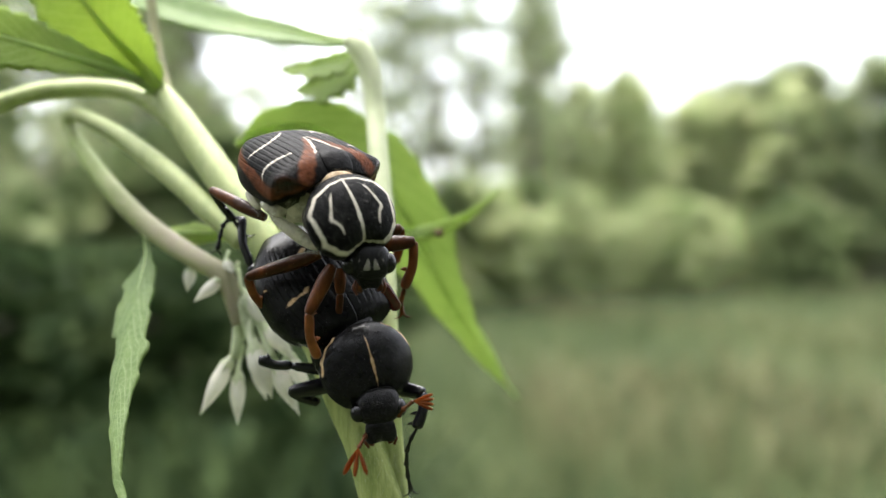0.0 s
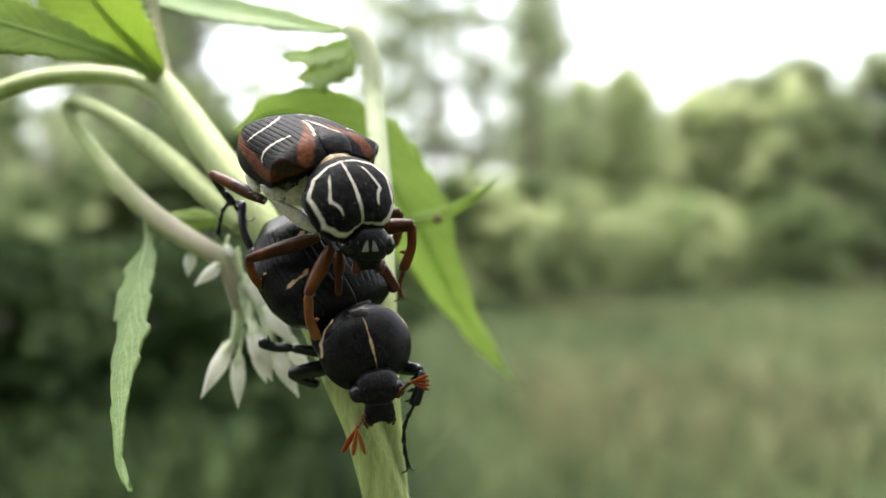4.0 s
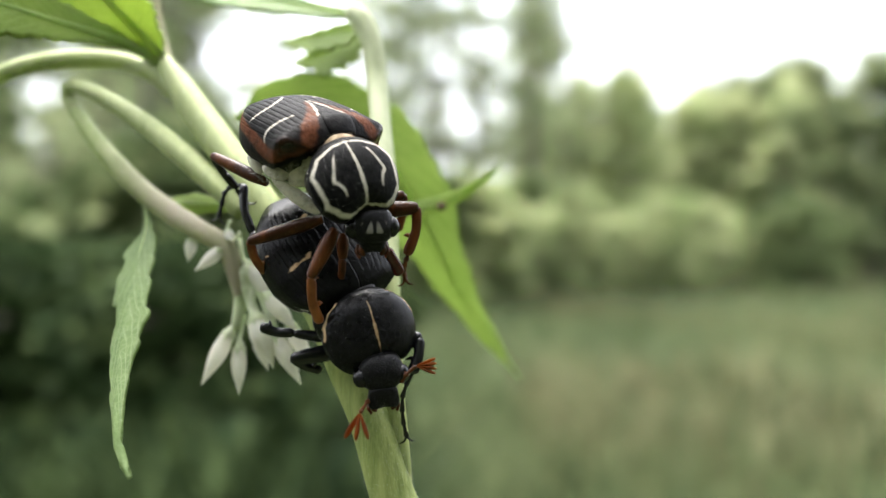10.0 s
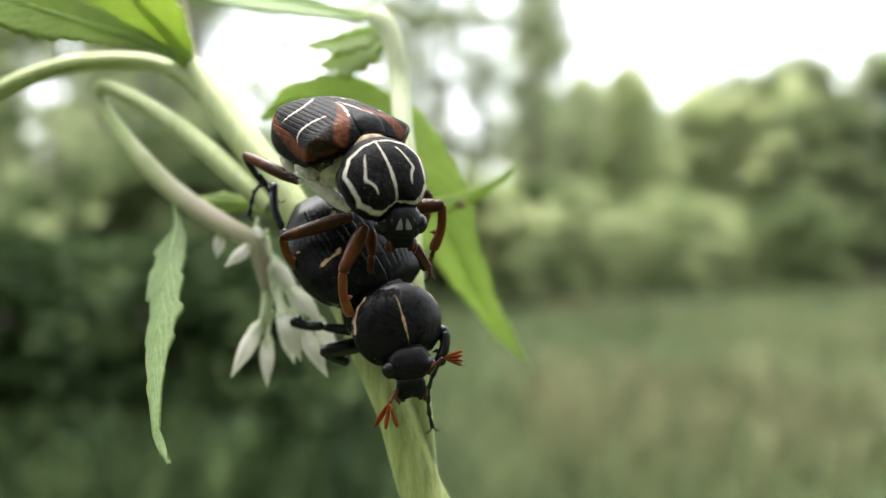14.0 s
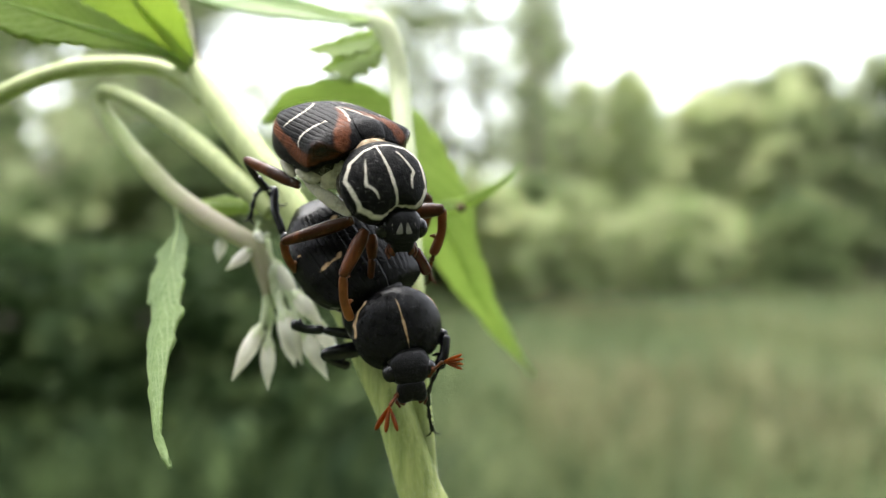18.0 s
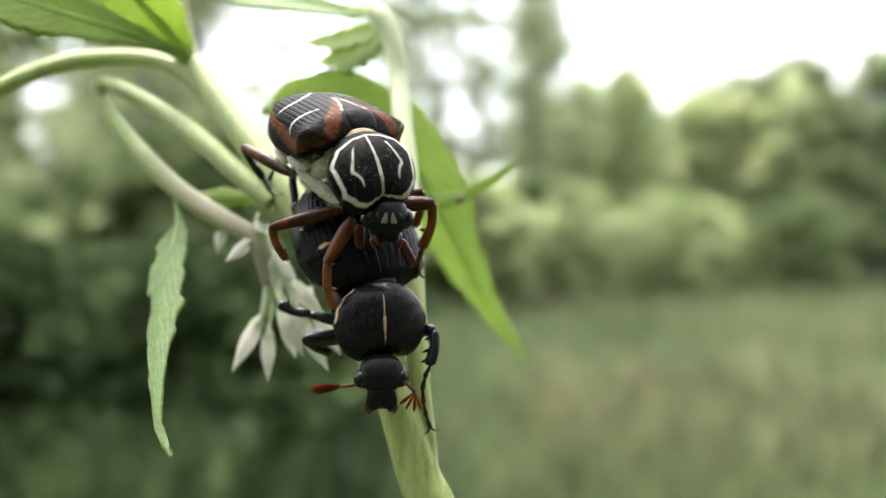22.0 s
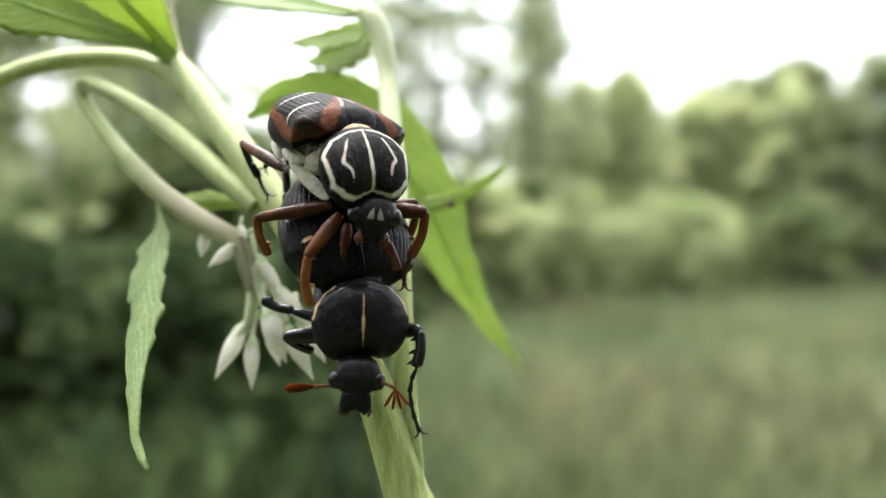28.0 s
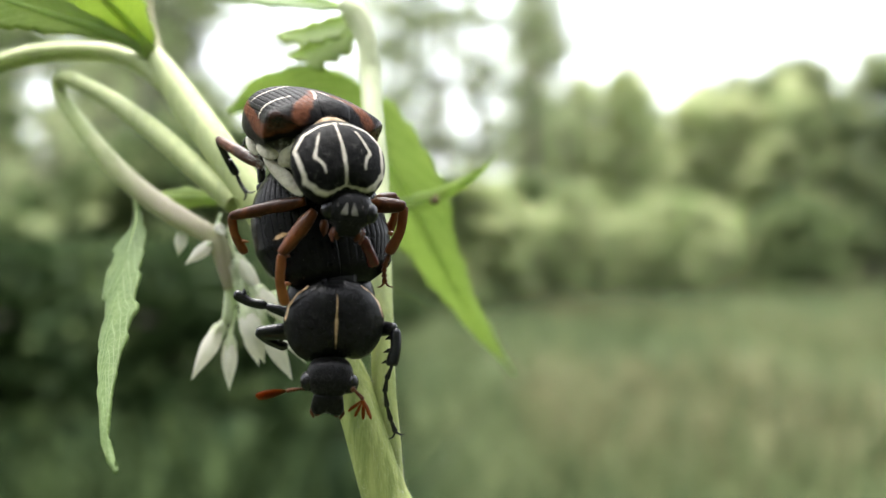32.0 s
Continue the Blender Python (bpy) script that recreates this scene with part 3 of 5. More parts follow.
plant_tree("round", 12.4, 31, 33)
plant_tree("round", 16.8, 32, 75)
plant_tree("bush", 5.2, 21.5, 0)
plant_tree("bush", 8.4, 23.5, 90)
plant_tree("bush", 3.3, 20.0, 190)
plant_tree("shrub", 10.4, 25, 90)
# open larches
plant_tree("thin", 0.0, 18, 20)
plant_tree("thin", -1.4, 20, 200)
plant_tree("pine", -2.6, 24, 10)
plant_tree("thin", -6.0, 18, 30)
plant_tree("pine", -12.0, 19, 155)
# shade on the near side
plant_tree("pine", -6.4, 16, 40)
plant_tree("spruce", -4.7, 15, 0)
plant_tree("shrub", -2.5, 9.2, 310)
plant_tree("shrub", -3.4, 9.4, 90)
plant_tree("pine", -5.0, 13.0, 200)
plant_tree("shrub", -4.0, 10.4, 300)
plant_tree("bush", -0.4, 15.5, 160)
plant_tree("bush", 0.9, 14.5, 250)
plant_tree("bush", 1.6, 17.5, 20)
plant_tree("shrub", -3.1, 10.0, 70)
plant_tree("shrub", -1.5, 11.0, 30)
plant_tree("shrub", -3.3, 12.0, 230)
# unseen trees added behind and beside the clearing to hold back light
plant_tree("dark", 2.5, -8.5, 15)
plant_tree("dark", -2.5, -9.0, 95)
plant_tree("round", 7.8, -7.8, 45)
plant_tree("dark", -8.2, -5.5, 65)
plant_tree("round", 12.5, -9.5, 220)
plant_tree("dark", 0.0, -12.5, 320)
plant_tree("round", -5.5, -13.0, 20)
plant_tree("dark", 6.0, -13.5, 100)
plant_tree("round", -13.5, 1.5, 140)
plant_tree("dark", -12.5, -4.5, 240)
plant_tree("round", 16.0, 3.0, 10)
plant_tree("light", 17.5, 10.0, 200)
# closer unseen trees, added to cut the light from the front and right
for x, y, a in ((0.6, -5.0, 35), (-3.4, -5.4, 165), (4.2, -5.6, 255), (4.9, -1.6, 80), (7.0, -3.4, 310)):
    plant_tree("dark", x, y, a)
# far rows of the wood
for k in range(13):
    if k in (1, 2, 3, 4):
        plant_tree("bush", -5.5 + 2.2 * k, 30, k * 40)
        plant_tree("bush", -4.6 + 2.2 * k, 33, k * 90)
        continue
    plant_tree(("round", "dark", "light")[k * 7 % 3], -5.5 + 2.2 * k + 0.5 * math.sin(k * 2.3), 36 + 1.5 * math.cos(k * 1.7), k * 77)
for k in (0, 2, 3, 4, 6):
    plant_tree(("dark", "round")[k * 5 % 2], -18.0 + 2.2 * k, 30 + math.cos(k * 2.1), k * 53)
plant_tree("thin", 3.4, 21, 310)

plant_tree("pine", 0.9, 20, 70)
plant_tree("pine", 3.0, 27, 140)
# tall trees added mostly out of view, to block sky over the undergrowth
plant_tree("dark", -5.4, 5.6, 25)
plant_tree("dark", -6.9, 8.6, 205)
# low growth under the wood edge
for k in range(10):
    plant_tree("shrub", 8.6 + 1.5 * k, 29 + 1.2 * math.sin(k * 1.9), k * 61)
for k in range(8):
    plant_tree("shrub", -7.5 + 1.3 * k, 15.5 + 1.3 * math.sin(k * 2.7), k * 49)
plant_tree("pine", 2.5, 20, 0)
plant_tree("thin", 1.3, 25, 210)
plant_tree("thin", -0.4, 22, 300)
# low bushes with shade in their colour, set where this side should be dark
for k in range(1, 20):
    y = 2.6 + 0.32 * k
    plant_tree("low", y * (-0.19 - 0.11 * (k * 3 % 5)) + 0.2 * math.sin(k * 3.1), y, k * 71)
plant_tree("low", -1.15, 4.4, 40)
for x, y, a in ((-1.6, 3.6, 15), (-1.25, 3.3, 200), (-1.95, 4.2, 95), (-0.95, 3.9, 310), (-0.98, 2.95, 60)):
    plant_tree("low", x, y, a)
# light bushes under the larches
for x, y, a in ((1.8, 22, 10), (2.7, 23, 100), (0.6, 24, 190), (3.8, 22, 250), (2.2, 27, 310), (0.9, 19.5, 60), (1.9, 16.5, 140)):
    plant_tree("bush", x, y, a)
plant_tree("pine", -6.3, 14.5, 15)
plant_tree("pine", -5.9, 17.5, 95)
plant_tree("dark", -8.0, 21, 160)
plant_tree("thin", -8.4, 16.5, 235)
plant_tree("round", -13.2, 21, 110)
plant_tree("thin", -12.6, 21.5, 65)
plant_tree("dark", -14.6, 25, 20)
plant_tree("pine", -9.7, 20.5, 330)
plant_tree("round", -8.5, 20.5, 290)
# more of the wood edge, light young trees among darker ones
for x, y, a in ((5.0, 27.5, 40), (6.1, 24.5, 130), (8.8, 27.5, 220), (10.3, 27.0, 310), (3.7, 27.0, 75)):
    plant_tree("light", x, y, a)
for x, y, a in ((12.3, 26.2, 15), (14.4, 25.5, 105), (17.1, 27.0, 195), (19.6, 29.0, 285), (10.4, 30.5, 350), (11.9, 27.2, 240)):
    plant_tree("round", x, y, a)
plant_tree("thin", -5.3, 17, 45)
plant_tree("pine", -0.9, 19, 220)
for k in range(12):
    plant_tree("round", 4.5 + 2.0 * k, 39 + math.sin(k * 1.3), k * 83)
plant_tree("light", 5.5, 22.6, 200)
plant_tree("pine", 19.6, 40, 120)
plant_tree("light", 11.4, 25.0, 70)
# bushes that stand out into the meadow
for which, x, y, a in (("bush", 5.3, 18.5, 35), ("bush", 6.6, 20.0, 145), ("bush", 3.0, 17.0, 265), ("shrub", 9.1, 20.0, 75), ("shrub", 10.6, 22.0, 215)):
    plant_tree(which, x, y, a)
# larches that stand close together against the sky
for which, x, y, a in (("thin", 2.1, 18.5, 100), ("thin", 2.9, 22.5, 190), ("thin", -4.4, 20.5, 80), ("pine", -5.75, 16.3, 125), ("thin", -8.7, 20.0, 155), ("pine", -13.2, 21.5, 285),
                       ("thin", -13.6, 24.0, 20), ("pine", -11.2, 25.0, 310), ("thin", -9.6, 26.0, 70)):
    plant_tree(which, x, y, a)


# ---- the plant ----
def leaf(name, parent, label, spine, half, across, material, vein, teeth=14, notch=0.16, fold=0.25, thick=0.28, belly=0.38,
         sharp=1.0, wave=0.0, rib=0.5, tail=1.0, form=()):
    """A toothed leaf along its spine. across: the way its blade spreads, at base and tip; fold: how far the halves rise to a V;
    form: rows of the place along it and the reach of its two halves."""
    n = 12
    line = [Vector(p) for p in spline(spine, n)]
    a0, a1 = Vector(across[0]), Vector(across[-1])

    def at(v):
        k = min(max(v, 0), 1) * (len(line) - 1)
        i = min(int(k), len(line) - 2)
        return line[i].lerp(line[i + 1], k - i)

    def surf(u, v):
        s = 2 * u - 1
        c = at(v)
        t = (at(v + 0.02) - at(v - 0.02)).normalized()
        d = a0.lerp(a1, v)
        d = (d - t * d.dot(t)).normalized()
        up = d.cross(t)
        w = (v / belly) ** 0.75 if v < belly else max(0.0, 1 - ((v - belly) / (1 - belly)) ** sharp) ** tail
        for (v0, *w0), (v1, *w1) in zip(form, form[1:]):
            if v0 <= v <= v1:
                k = (v - v0) / (v1 - v0)
                side = 1 if s > 0 else 0
                w = w0[side] + (w1[side] - w0[side]) * k * k * (3 - 2 * k)
        if teeth:
            saw = (v * teeth + (0.31 if s > 0 else 0)) % 1.0
            w *= 1 - notch * max(0, saw - 0.25) * abs(s) ** 3 * (1 if 0.04 < v < 0.93 else 0)
        w *= half
        z = fold * abs(s) ** 1.2 * w + wave * half * math.sin(v * 21 + s * 1.5) * abs(s) ** 2
        return c + d * (s * w) + up * z

    us, vs = [i / 12 for i in range(13)], [j / 120 for j in range(121)]
    blade = part(name, sheet(surf, us, vs, thick=thick), material, parent, label)
    rows = []
    for k in range(0, 13):
        v = k / 12
        p = at(v)
        rows.append((*p, rib * (1 - 0.85 * v)))
    part("midrib", tube(rows, 5, 8), vein, blade)
    return blade


def hairs(name, parent, lines, count, length, seed, lean=0.3, base=0.9, material=None, fine=0.03):
    """Fine hairs standing off round stems: lines of x, y, z, radius."""
    rng = random.Random(seed)
    bm = bmesh.new()
    tracks = [spline(l, 8) for l in lines]
    for _ in range(count):
        tr = rng.choice(tracks)
        k = rng.randrange(len(tr) - 1)
        p, q = tr[k], tr[k + 1]
        c = Vector(p[:3]).lerp(Vector(q[:3]), rng.random())
        t = (Vector(q[:3]) - Vector(p[:3])).normalized()
        d = Vector((rng.gauss(0, 1), rng.gauss(0, 1), rng.gauss(0, 1)))
        d = (d - t * d.dot(t)).normalized()
        root = c + d * p[3] * base
        h = length * rng.uniform(0.5, 1.3)
        tip = root + (d + t * rng.uniform(-lean, lean) + Vector((0, 0, -0.2))) * h
        w = d.cross(t) * fine
        mid = (root + tip) / 2 + t * 0.05 * h
        a, b = bm.verts.new(root - w), bm.verts.new(root + w)
        e, f = bm.verts.new(mid - w * 0.7), bm.verts.new(mid + w * 0.7)
        g = bm.verts.new(tip)
        bm.faces.new((a, b, f, e))
        bm.faces.new((e, f, g))
    ob = part(name, bm, material or HAIR, parent, "fine pale hairs")
    return tagged(ob, kind="stuff")


plant = thing("flowering_plant", (150.0, 75.0, -1200.0), "hairy green plant with toothed leaves and white flower buds", "plant")
main_rows = [(150, 75, -1260, 3.0), (120, 72, -700, 2.6), (66, 62, -330, 2.1), (30, 58.5, -150, 1.9), (12, 57.6, -80, 1.82), (3.85, 57.5, -44.84, 1.78), (0.92, 57.0, -25.98, 1.72), (-1.13, 57.0, -20.74, 1.7), (-2.18, 57.0, -18.51, 1.64), (-3.2, 57.2, -15.12, 1.6), (-4.17, 57.8, -12.3, 1.57), (-5.57, 58.6, -9.54, 1.55), (-6.93, 59.6, -6.63, 1.54), (-8.78, 60.8, -3.45, 1.48), (-10.95, 62.2, 0.05, 1.42), (-14.33, 63.6, 4.73, 1.41), (-16.8, 64.8, 7.92, 1.38), (-18.91, 66, 10.5, 1.36), (-20.82, 67, 12.98, 1.23), (-22.17, 67.8, 14.78, 1.0), (-23.02, 68.4, 16.07, 0.65)]
part("stem", tube(main_rows, 8, 16, bumps=0.015), STEM, plant)
peduncle_rows = [(-14.57, 63.0, 2.6, 0.88), (-16.32, 63.5, 4.16, 0.94), (-18.15, 64.2, 5.67, 0.95), (-20.87, 65.3, 7.93, 0.94), (-23.74, 66.6, 10.05, 0.88), (-26.74, 68, 11.97, 0.78), (-29.17, 69, 13.26, 0.74), (-31.14, 70, 14.12, 0.72), (-32.29, 70.6, 13.99, 0.68), (-32.29, 70.6, 13.05, 0.62), (-31.53, 70.2, 11.84, 0.62), (-29.37, 69, 9.4, 0.74), (-26.86, 67.8, 6.84, 0.85), (-24.2, 66.8, 4.48, 0.89), (-21.51, 65.8, 2.67, 0.92), (-18.65, 64.6, 1.09, 0.86), (-16.4, 64, -0.19, 0.8), (-15.6, 63.8, -2.3, 0.66), (-15.13, 63.8, -4.18, 0.52)]
part("stem", tube(peduncle_rows[:11], 8, 14), STEM, plant, "hooked side stem")
part("stem", tube(peduncle_rows[10:], 8, 14), STEM_PURPLE, plant, "flower stalk, purplish towards the buds")
petiole_rows = [(-21.85, 67.6, 13.09, 0.8), (-22.99, 68, 14.17, 0.8), (-24.63, 68.4, 15.26, 0.76), (-26.52, 69, 16.06, 0.76), (-28.91, 69.6, 16.45, 0.79), (-32.26, 70.2, 16.54, 0.83), (-35.04, 70.6, 16.33, 0.83), (-37.85, 71, 15.69, 0.81), (-40.99, 71, 14.38, 0.84), (-45.7, 71, 11.87, 0.86)]
part("petiole", tube(petiole_rows, 8, 12), STEM, plant)
upper_rows = [(*(-22.51, 68.53, 14.28), 0.90), (*(-23.47, 69.90, 17.04), 0.57), (*(-24.47, 71.00, 20.44), 0.47), (*(-25.43, 72.10, 25.01), 0.48), (*(-26.63, 73.20, 31.32), 0.43)]
part("stem", tube(upper_rows, 8, 10), STEM_BROWN, plant, "brownish upper stem")
back_rows = [(-0.59, 57.2, -26.07, 0.59), (-1.14, 57.2, -20.81, 0.93), (-1.65, 57.3, -18.61, 0.93), (-1.9, 57.4, -15.18, 0.89), (-2.17, 57.8, -12.3, 0.85), (-2.42, 58.6, -9.45, 0.86), (-2.61, 60, -6.14, 0.86), (-2.92, 62, -1.32, 0.87), (-3.38, 65.5, 5.35, 0.87), (-4.01, 68, 10.57, 0.88), (-4.43, 70, 14.49, 0.93), (-4.78, 70.6, 17.21, 0.94), (-5.33, 71, 19.14, 1.02), (-6.09, 71.3, 20.53, 1.05), (-6.96, 71.6, 21.35, 0.84)]
part("petiole", tube(back_rows, 8, 12), STEM_PALE, plant, "pale green leaf stalk")
hairs("stem_hair", plant, [main_rows[5:], peduncle_rows, petiole_rows, back_rows], 12000, 0.26, 5, 0.4, 0.96, None, 0.007)
hairs("stem_down", plant, [main_rows[5:12], back_rows[1:7]], 12000, 0.17, 25, 0.5, 0.98, None, 0.005)

# leaves
leaf("leaf", plant, "toothed leaf blade seen from below", [(-22.7, 68.2, 15.52), (-24.02, 67.4, 17.32), (-25.21, 66.6, 18.78), (-26.6, 65.8, 20.3), (-28.91, 65, 23.5), (-31.78, 65, 27.81)], 1.0, [(0.85, -0.15, 0.45), (0.8, -0.3, 0.45)],
     LEAF, VEIN_BROWN, 15, 0.16, 0.12, rib=0.62, form=((0.0, 0.1, 0.1), (0.2, 1.6, 1.65), (0.4, 2.9, 2.8), (0.6, 3.8, 3.7), (0.8, 4.2, 4.2), (1.0, 3.2, 3.2)))
leaf("leaf", plant, "toothed side blade seen from below", [(-22.8, 68.2, 15.22), (-25.02, 67.4, 16.83), (-27.66, 66, 17.64), (-30.49, 64.8, 18.32), (-33.91, 63.6, 19.25), (-38.78, 62.4, 20.49), (-44.2, 61, 22.51)], 1.0, [(0.25, 0.3, 0.9), (0.3, 0.3, 0.9)],
     LEAF, VEIN, 17, 0.18, 0.06, rib=0.5, form=((0.0, 0.1, 0.1), (0.167, 0.42, 0.5), (0.33, 1.0, 1.1), (0.5, 1.8, 1.9), (0.67, 2.75, 2.6), (0.83, 2.6, 2.6), (1.0, 1.4, 1.4)))
leaf("leaf", plant, "drooping toothed leaf, pale at the tip", [(-24.52, 67.4, 4.42), (-23.76, 66.4, 2.74), (-23.17, 65, 1.01), (-22.87, 62, -2.24), (-22.23, 58.5, -5.99), (-21.3, 55, -9.68), (-20.41, 52.5, -12.33), (-19.45, 51, -13.93), (-18.48, 50, -14.99)], 1.0,
     [(0.86, -0.40, 0.1), (0.9, -0.4, 0.1)], LEAF_MID, VEIN, 14, 0.22, 0.2, wave=0.12, rib=0.2,
     form=((0.0, 0.3, 0.3), (0.2, 0.32, 0.35), (0.25, 0.45, 0.55), (0.29, 1.85, 1.05), (0.31, 2.15, 1.2), (0.325, 1.75, 1.3), (0.375, 2.15, 1.4), (0.425, 2.4, 1.6), (0.445, 1.45, 1.6), (0.50, 1.2, 1.9), (0.515, 1.2, 1.55), (0.54, 1.25, 1.4), (0.59, 0.85, 0.9), (0.65, 0.66, 0.64), (0.735, 0.3, 0.55), (0.82, 0.24, 0.32), (0.93, 0.2, 0.22), (1.0, 0.04, 0.04)))
leaf("leaf", plant, "small green leaf at the fork", [(-23.33, 67.97, 3.45), (-20.47, 67.15, 3.41), (-17.51, 67.15, 3.26), (-15.53, 67.15, 2.42)], 1.09,
     [(0, 0.4, 0.9), (0, 0.3, 0.9)], LEAF, VEIN, 5, 0.2, 0.2, rib=0.3)
leaf("leaf", plant, "broad bright green leaf hanging behind", [(-18.58, 76, 12.26), (-14.81, 76.2, 14.08), (-10.37, 76.5, 13.58), (-5.34, 77.2, 10.01), (-1.39, 78.8, 4.12), (1.87, 82, -2.36), (5.19, 87, -8.26), (10.66, 94, -15.99)], 1.0,
     [(0.45, -0.35, 0.85), (0.85, -0.1, 0.5)], LEAF_DEEP, VEIN, 19, 0.10, 0.12, wave=0.15, rib=0.4,
     form=((0.0, 0.3, 0.3), (0.143, 2.5, 2.0), (0.286, 4.0, 3.4), (0.43, 5.0, 4.2), (0.57, 4.5, 3.9), (0.714, 2.5, 2.3), (0.857, 1.3, 1.2), (1.0, 0.05, 0.05)))
leaf("leaf", plant, "narrow curled side lobe of a leaf", [(-4.7, 76, 3.13), (-2.14, 74.5, 3.13), (0.86, 73.2, 3.61), (3.53, 72.6, 4.87), (5.64, 72.3, 6.34), (7.06, 72.1, 7.81)], 0.85,
     [(0.1, -0.5, 0.8), (0.3, -0.4, 0.8)], LEAF_DEEP, VEIN, 4, 0.1, 0.5, rib=0.3, belly=0.35)
part("spot", blob(0.5, 0.25, 0.4, Matrix.Translation((1.28, 72.4, 3.52))), SPOT, plant, "dry brown spot")
leaf("leaf", plant, "pale leaf held edge-on at the top", [(-6.41, 71.4, 20.87), (-9.76, 72, 21.58), (-14.15, 72.8, 22.68), (-19.24, 73.8, 23.75), (-24.52, 75, 25.35), (-30.25, 75.5, 27.3)], 1.0,
     [(0.05, 0.45, 0.85), (0.05, 0.45, 0.85)], LEAF_PALE, VEIN, 9, 0.12, 0.15, rib=0.35, form=((0.0, 0.3, 0.3), (0.2, 1.1, 0.6), (0.4, 1.75, 1.0), (0.6, 1.9, 1.5), (0.8, 1.9, 1.9), (1.0, 0.8, 0.8)))
leaf("leaf", plant, "small toothed leaf hanging behind", [(-5.84, 73.4, 20.49), (-8.28, 74, 20.0), (-10.99, 75, 19.72), (-14.22, 76, 19.64)], 1.0,
     [(0.3, 0.2, 0.9), (0.2, 0.3, 0.9)], LEAF, VEIN, 5, 0.4, 0.2, rib=0.3, form=((0.0, 0.4, 0.4), (0.3, 2.0, 1.0), (0.6, 2.1, 0.9), (0.85, 1.0, 0.5), (1.0, 0.1, 0.1)))
leaf("leaf", plant, "small toothed leaf hanging behind", [(-5.46, 74.2, 20.49), (-7.95, 75, 19.28), (-10.24, 75.6, 18.09), (-13.05, 76.4, 17.61)], 1.0,
     [(0.3, 0.2, 0.9), (0.2, 0.3, 0.9)], LEAF, VEIN, 5, 0.4, 0.2, rib=0.3, form=((0.0, 0.4, 0.4), (0.3, 3.6, 1.3), (0.6, 3.2, 1.4), (0.85, 1.0, 0.8), (1.0, 0.1, 0.1)))


# flower buds
def bud(base, tip, r, open_=0.0, label=""):
    """A closed white bud in its pale green bracts."""
    b, t = Vector(base), Vector(tip)
    d = t - b
    L = d.length
    r = r * 0.78
    stalk = b - d * 0.35 + Vector((0.3, 0.4, 0.6))
    rows = [(*b.lerp(t, s), r * w) for s, w in ((0.0, 0.32), (0.12, 0.6), (0.3, 0.88), (0.46, 0.92), (0.64, 0.74), (0.82, 0.42), (0.94, 0.18), (1.03, 0.03))]
    head = part("flower_bud", tube(rows, 4, 15, bumps=0.07), PETAL, plant, label or "closed white flower bud")
    rows = [(*stalk, r * 0.3), (*b.lerp(t, -0.08), r * 0.33), (*b.lerp(t, 0.06), r * 0.56), (*b.lerp(t, 0.14), r * 0.7), (*b.lerp(t, 0.2), r * 0.7)]
    part("involucre", tube(rows, 4, 12, bumps=0.05), BRACT, head, "pale green bracts")
    side = d.cross(Vector((0, 1, 0))).normalized()
    for k in range(5):
        q = Matrix.Rotation(k * 1.257 + 0.4, 3, d.normalized()) @ side
        rows = [(*(b.lerp(t, 0.1) + q * r * 0.62), 0.16), (*(b.lerp(t, 0.2) + q * r * 0.74), 0.15), (*(b.lerp(t, 0.32) + q * r * 0.86), 0.04)]
        part("bract", tube(rows, 4, 6, flat=0.5), BRACT, head)


bud((-15.54, 63.58, -6.74), (-17.84, 62.75, -11.23), 0.95)
bud((-15.08, 63.58, -7.91), (-14.99, 63.02, -12.11), 0.85)
bud((-13.78, 63.02, -5.52), (-12.05, 62.20, -9.80), 1.25, label="plump white flower bud")
bud((-12.20, 62.75, -6.89), (-9.89, 62.20, -11.13), 1.0)
bud((-13.01, 63.30, -3.92), (-10.31, 62.48, -6.86), 0.95)
bud((-16.25, 63.58, -0.33), (-18.47, 63.02, -2.18), 0.75)
bud((-14.83, 64.12, -1.37), (-12.25, 63.02, -4.83), 0.8)
bud((-11.09, 63.02, -6.22), (-8.96, 62.75, -9.89), 0.9)
bud((-13.94, 64.40, -7.07), (-12.99, 64.40, -10.39), 0.8)
bud((-19.41, 65.22, 0.53), (-19.71, 64.95, -1.48), 0.7, label="small pale green bud")
bud((-16.17, 63.85, 0.99), (-15.34, 62.75, 0.14), 0.55, label="small round white bud")
for rows in ([(*(-15.70, 63.85, -1.36), 0.55), (*(-15.14, 63.85, -3.71), 0.5), (*(-15.40, 63.58, -6.98), 0.4)], [(*(-15.14, 63.85, -2.30), 0.5), (*(-14.23, 63.58, -4.63), 0.45), (*(-13.65, 63.02, -5.76), 0.4)],
             [(*(-14.76, 63.85, -1.83), 0.5), (*(-13.30, 63.58, -4.17), 0.4), (*(-12.11, 62.75, -6.98), 0.4)], [(*(-17.26, 64.40, 0.05), 0.45), (*(-16.55, 63.85, -0.24), 0.4), (*(-16.11, 63.58, -0.42), 0.35)]):
    part("stalk", tube(rows, 6, 8), BRACT, plant, "thin pale flower stalk")

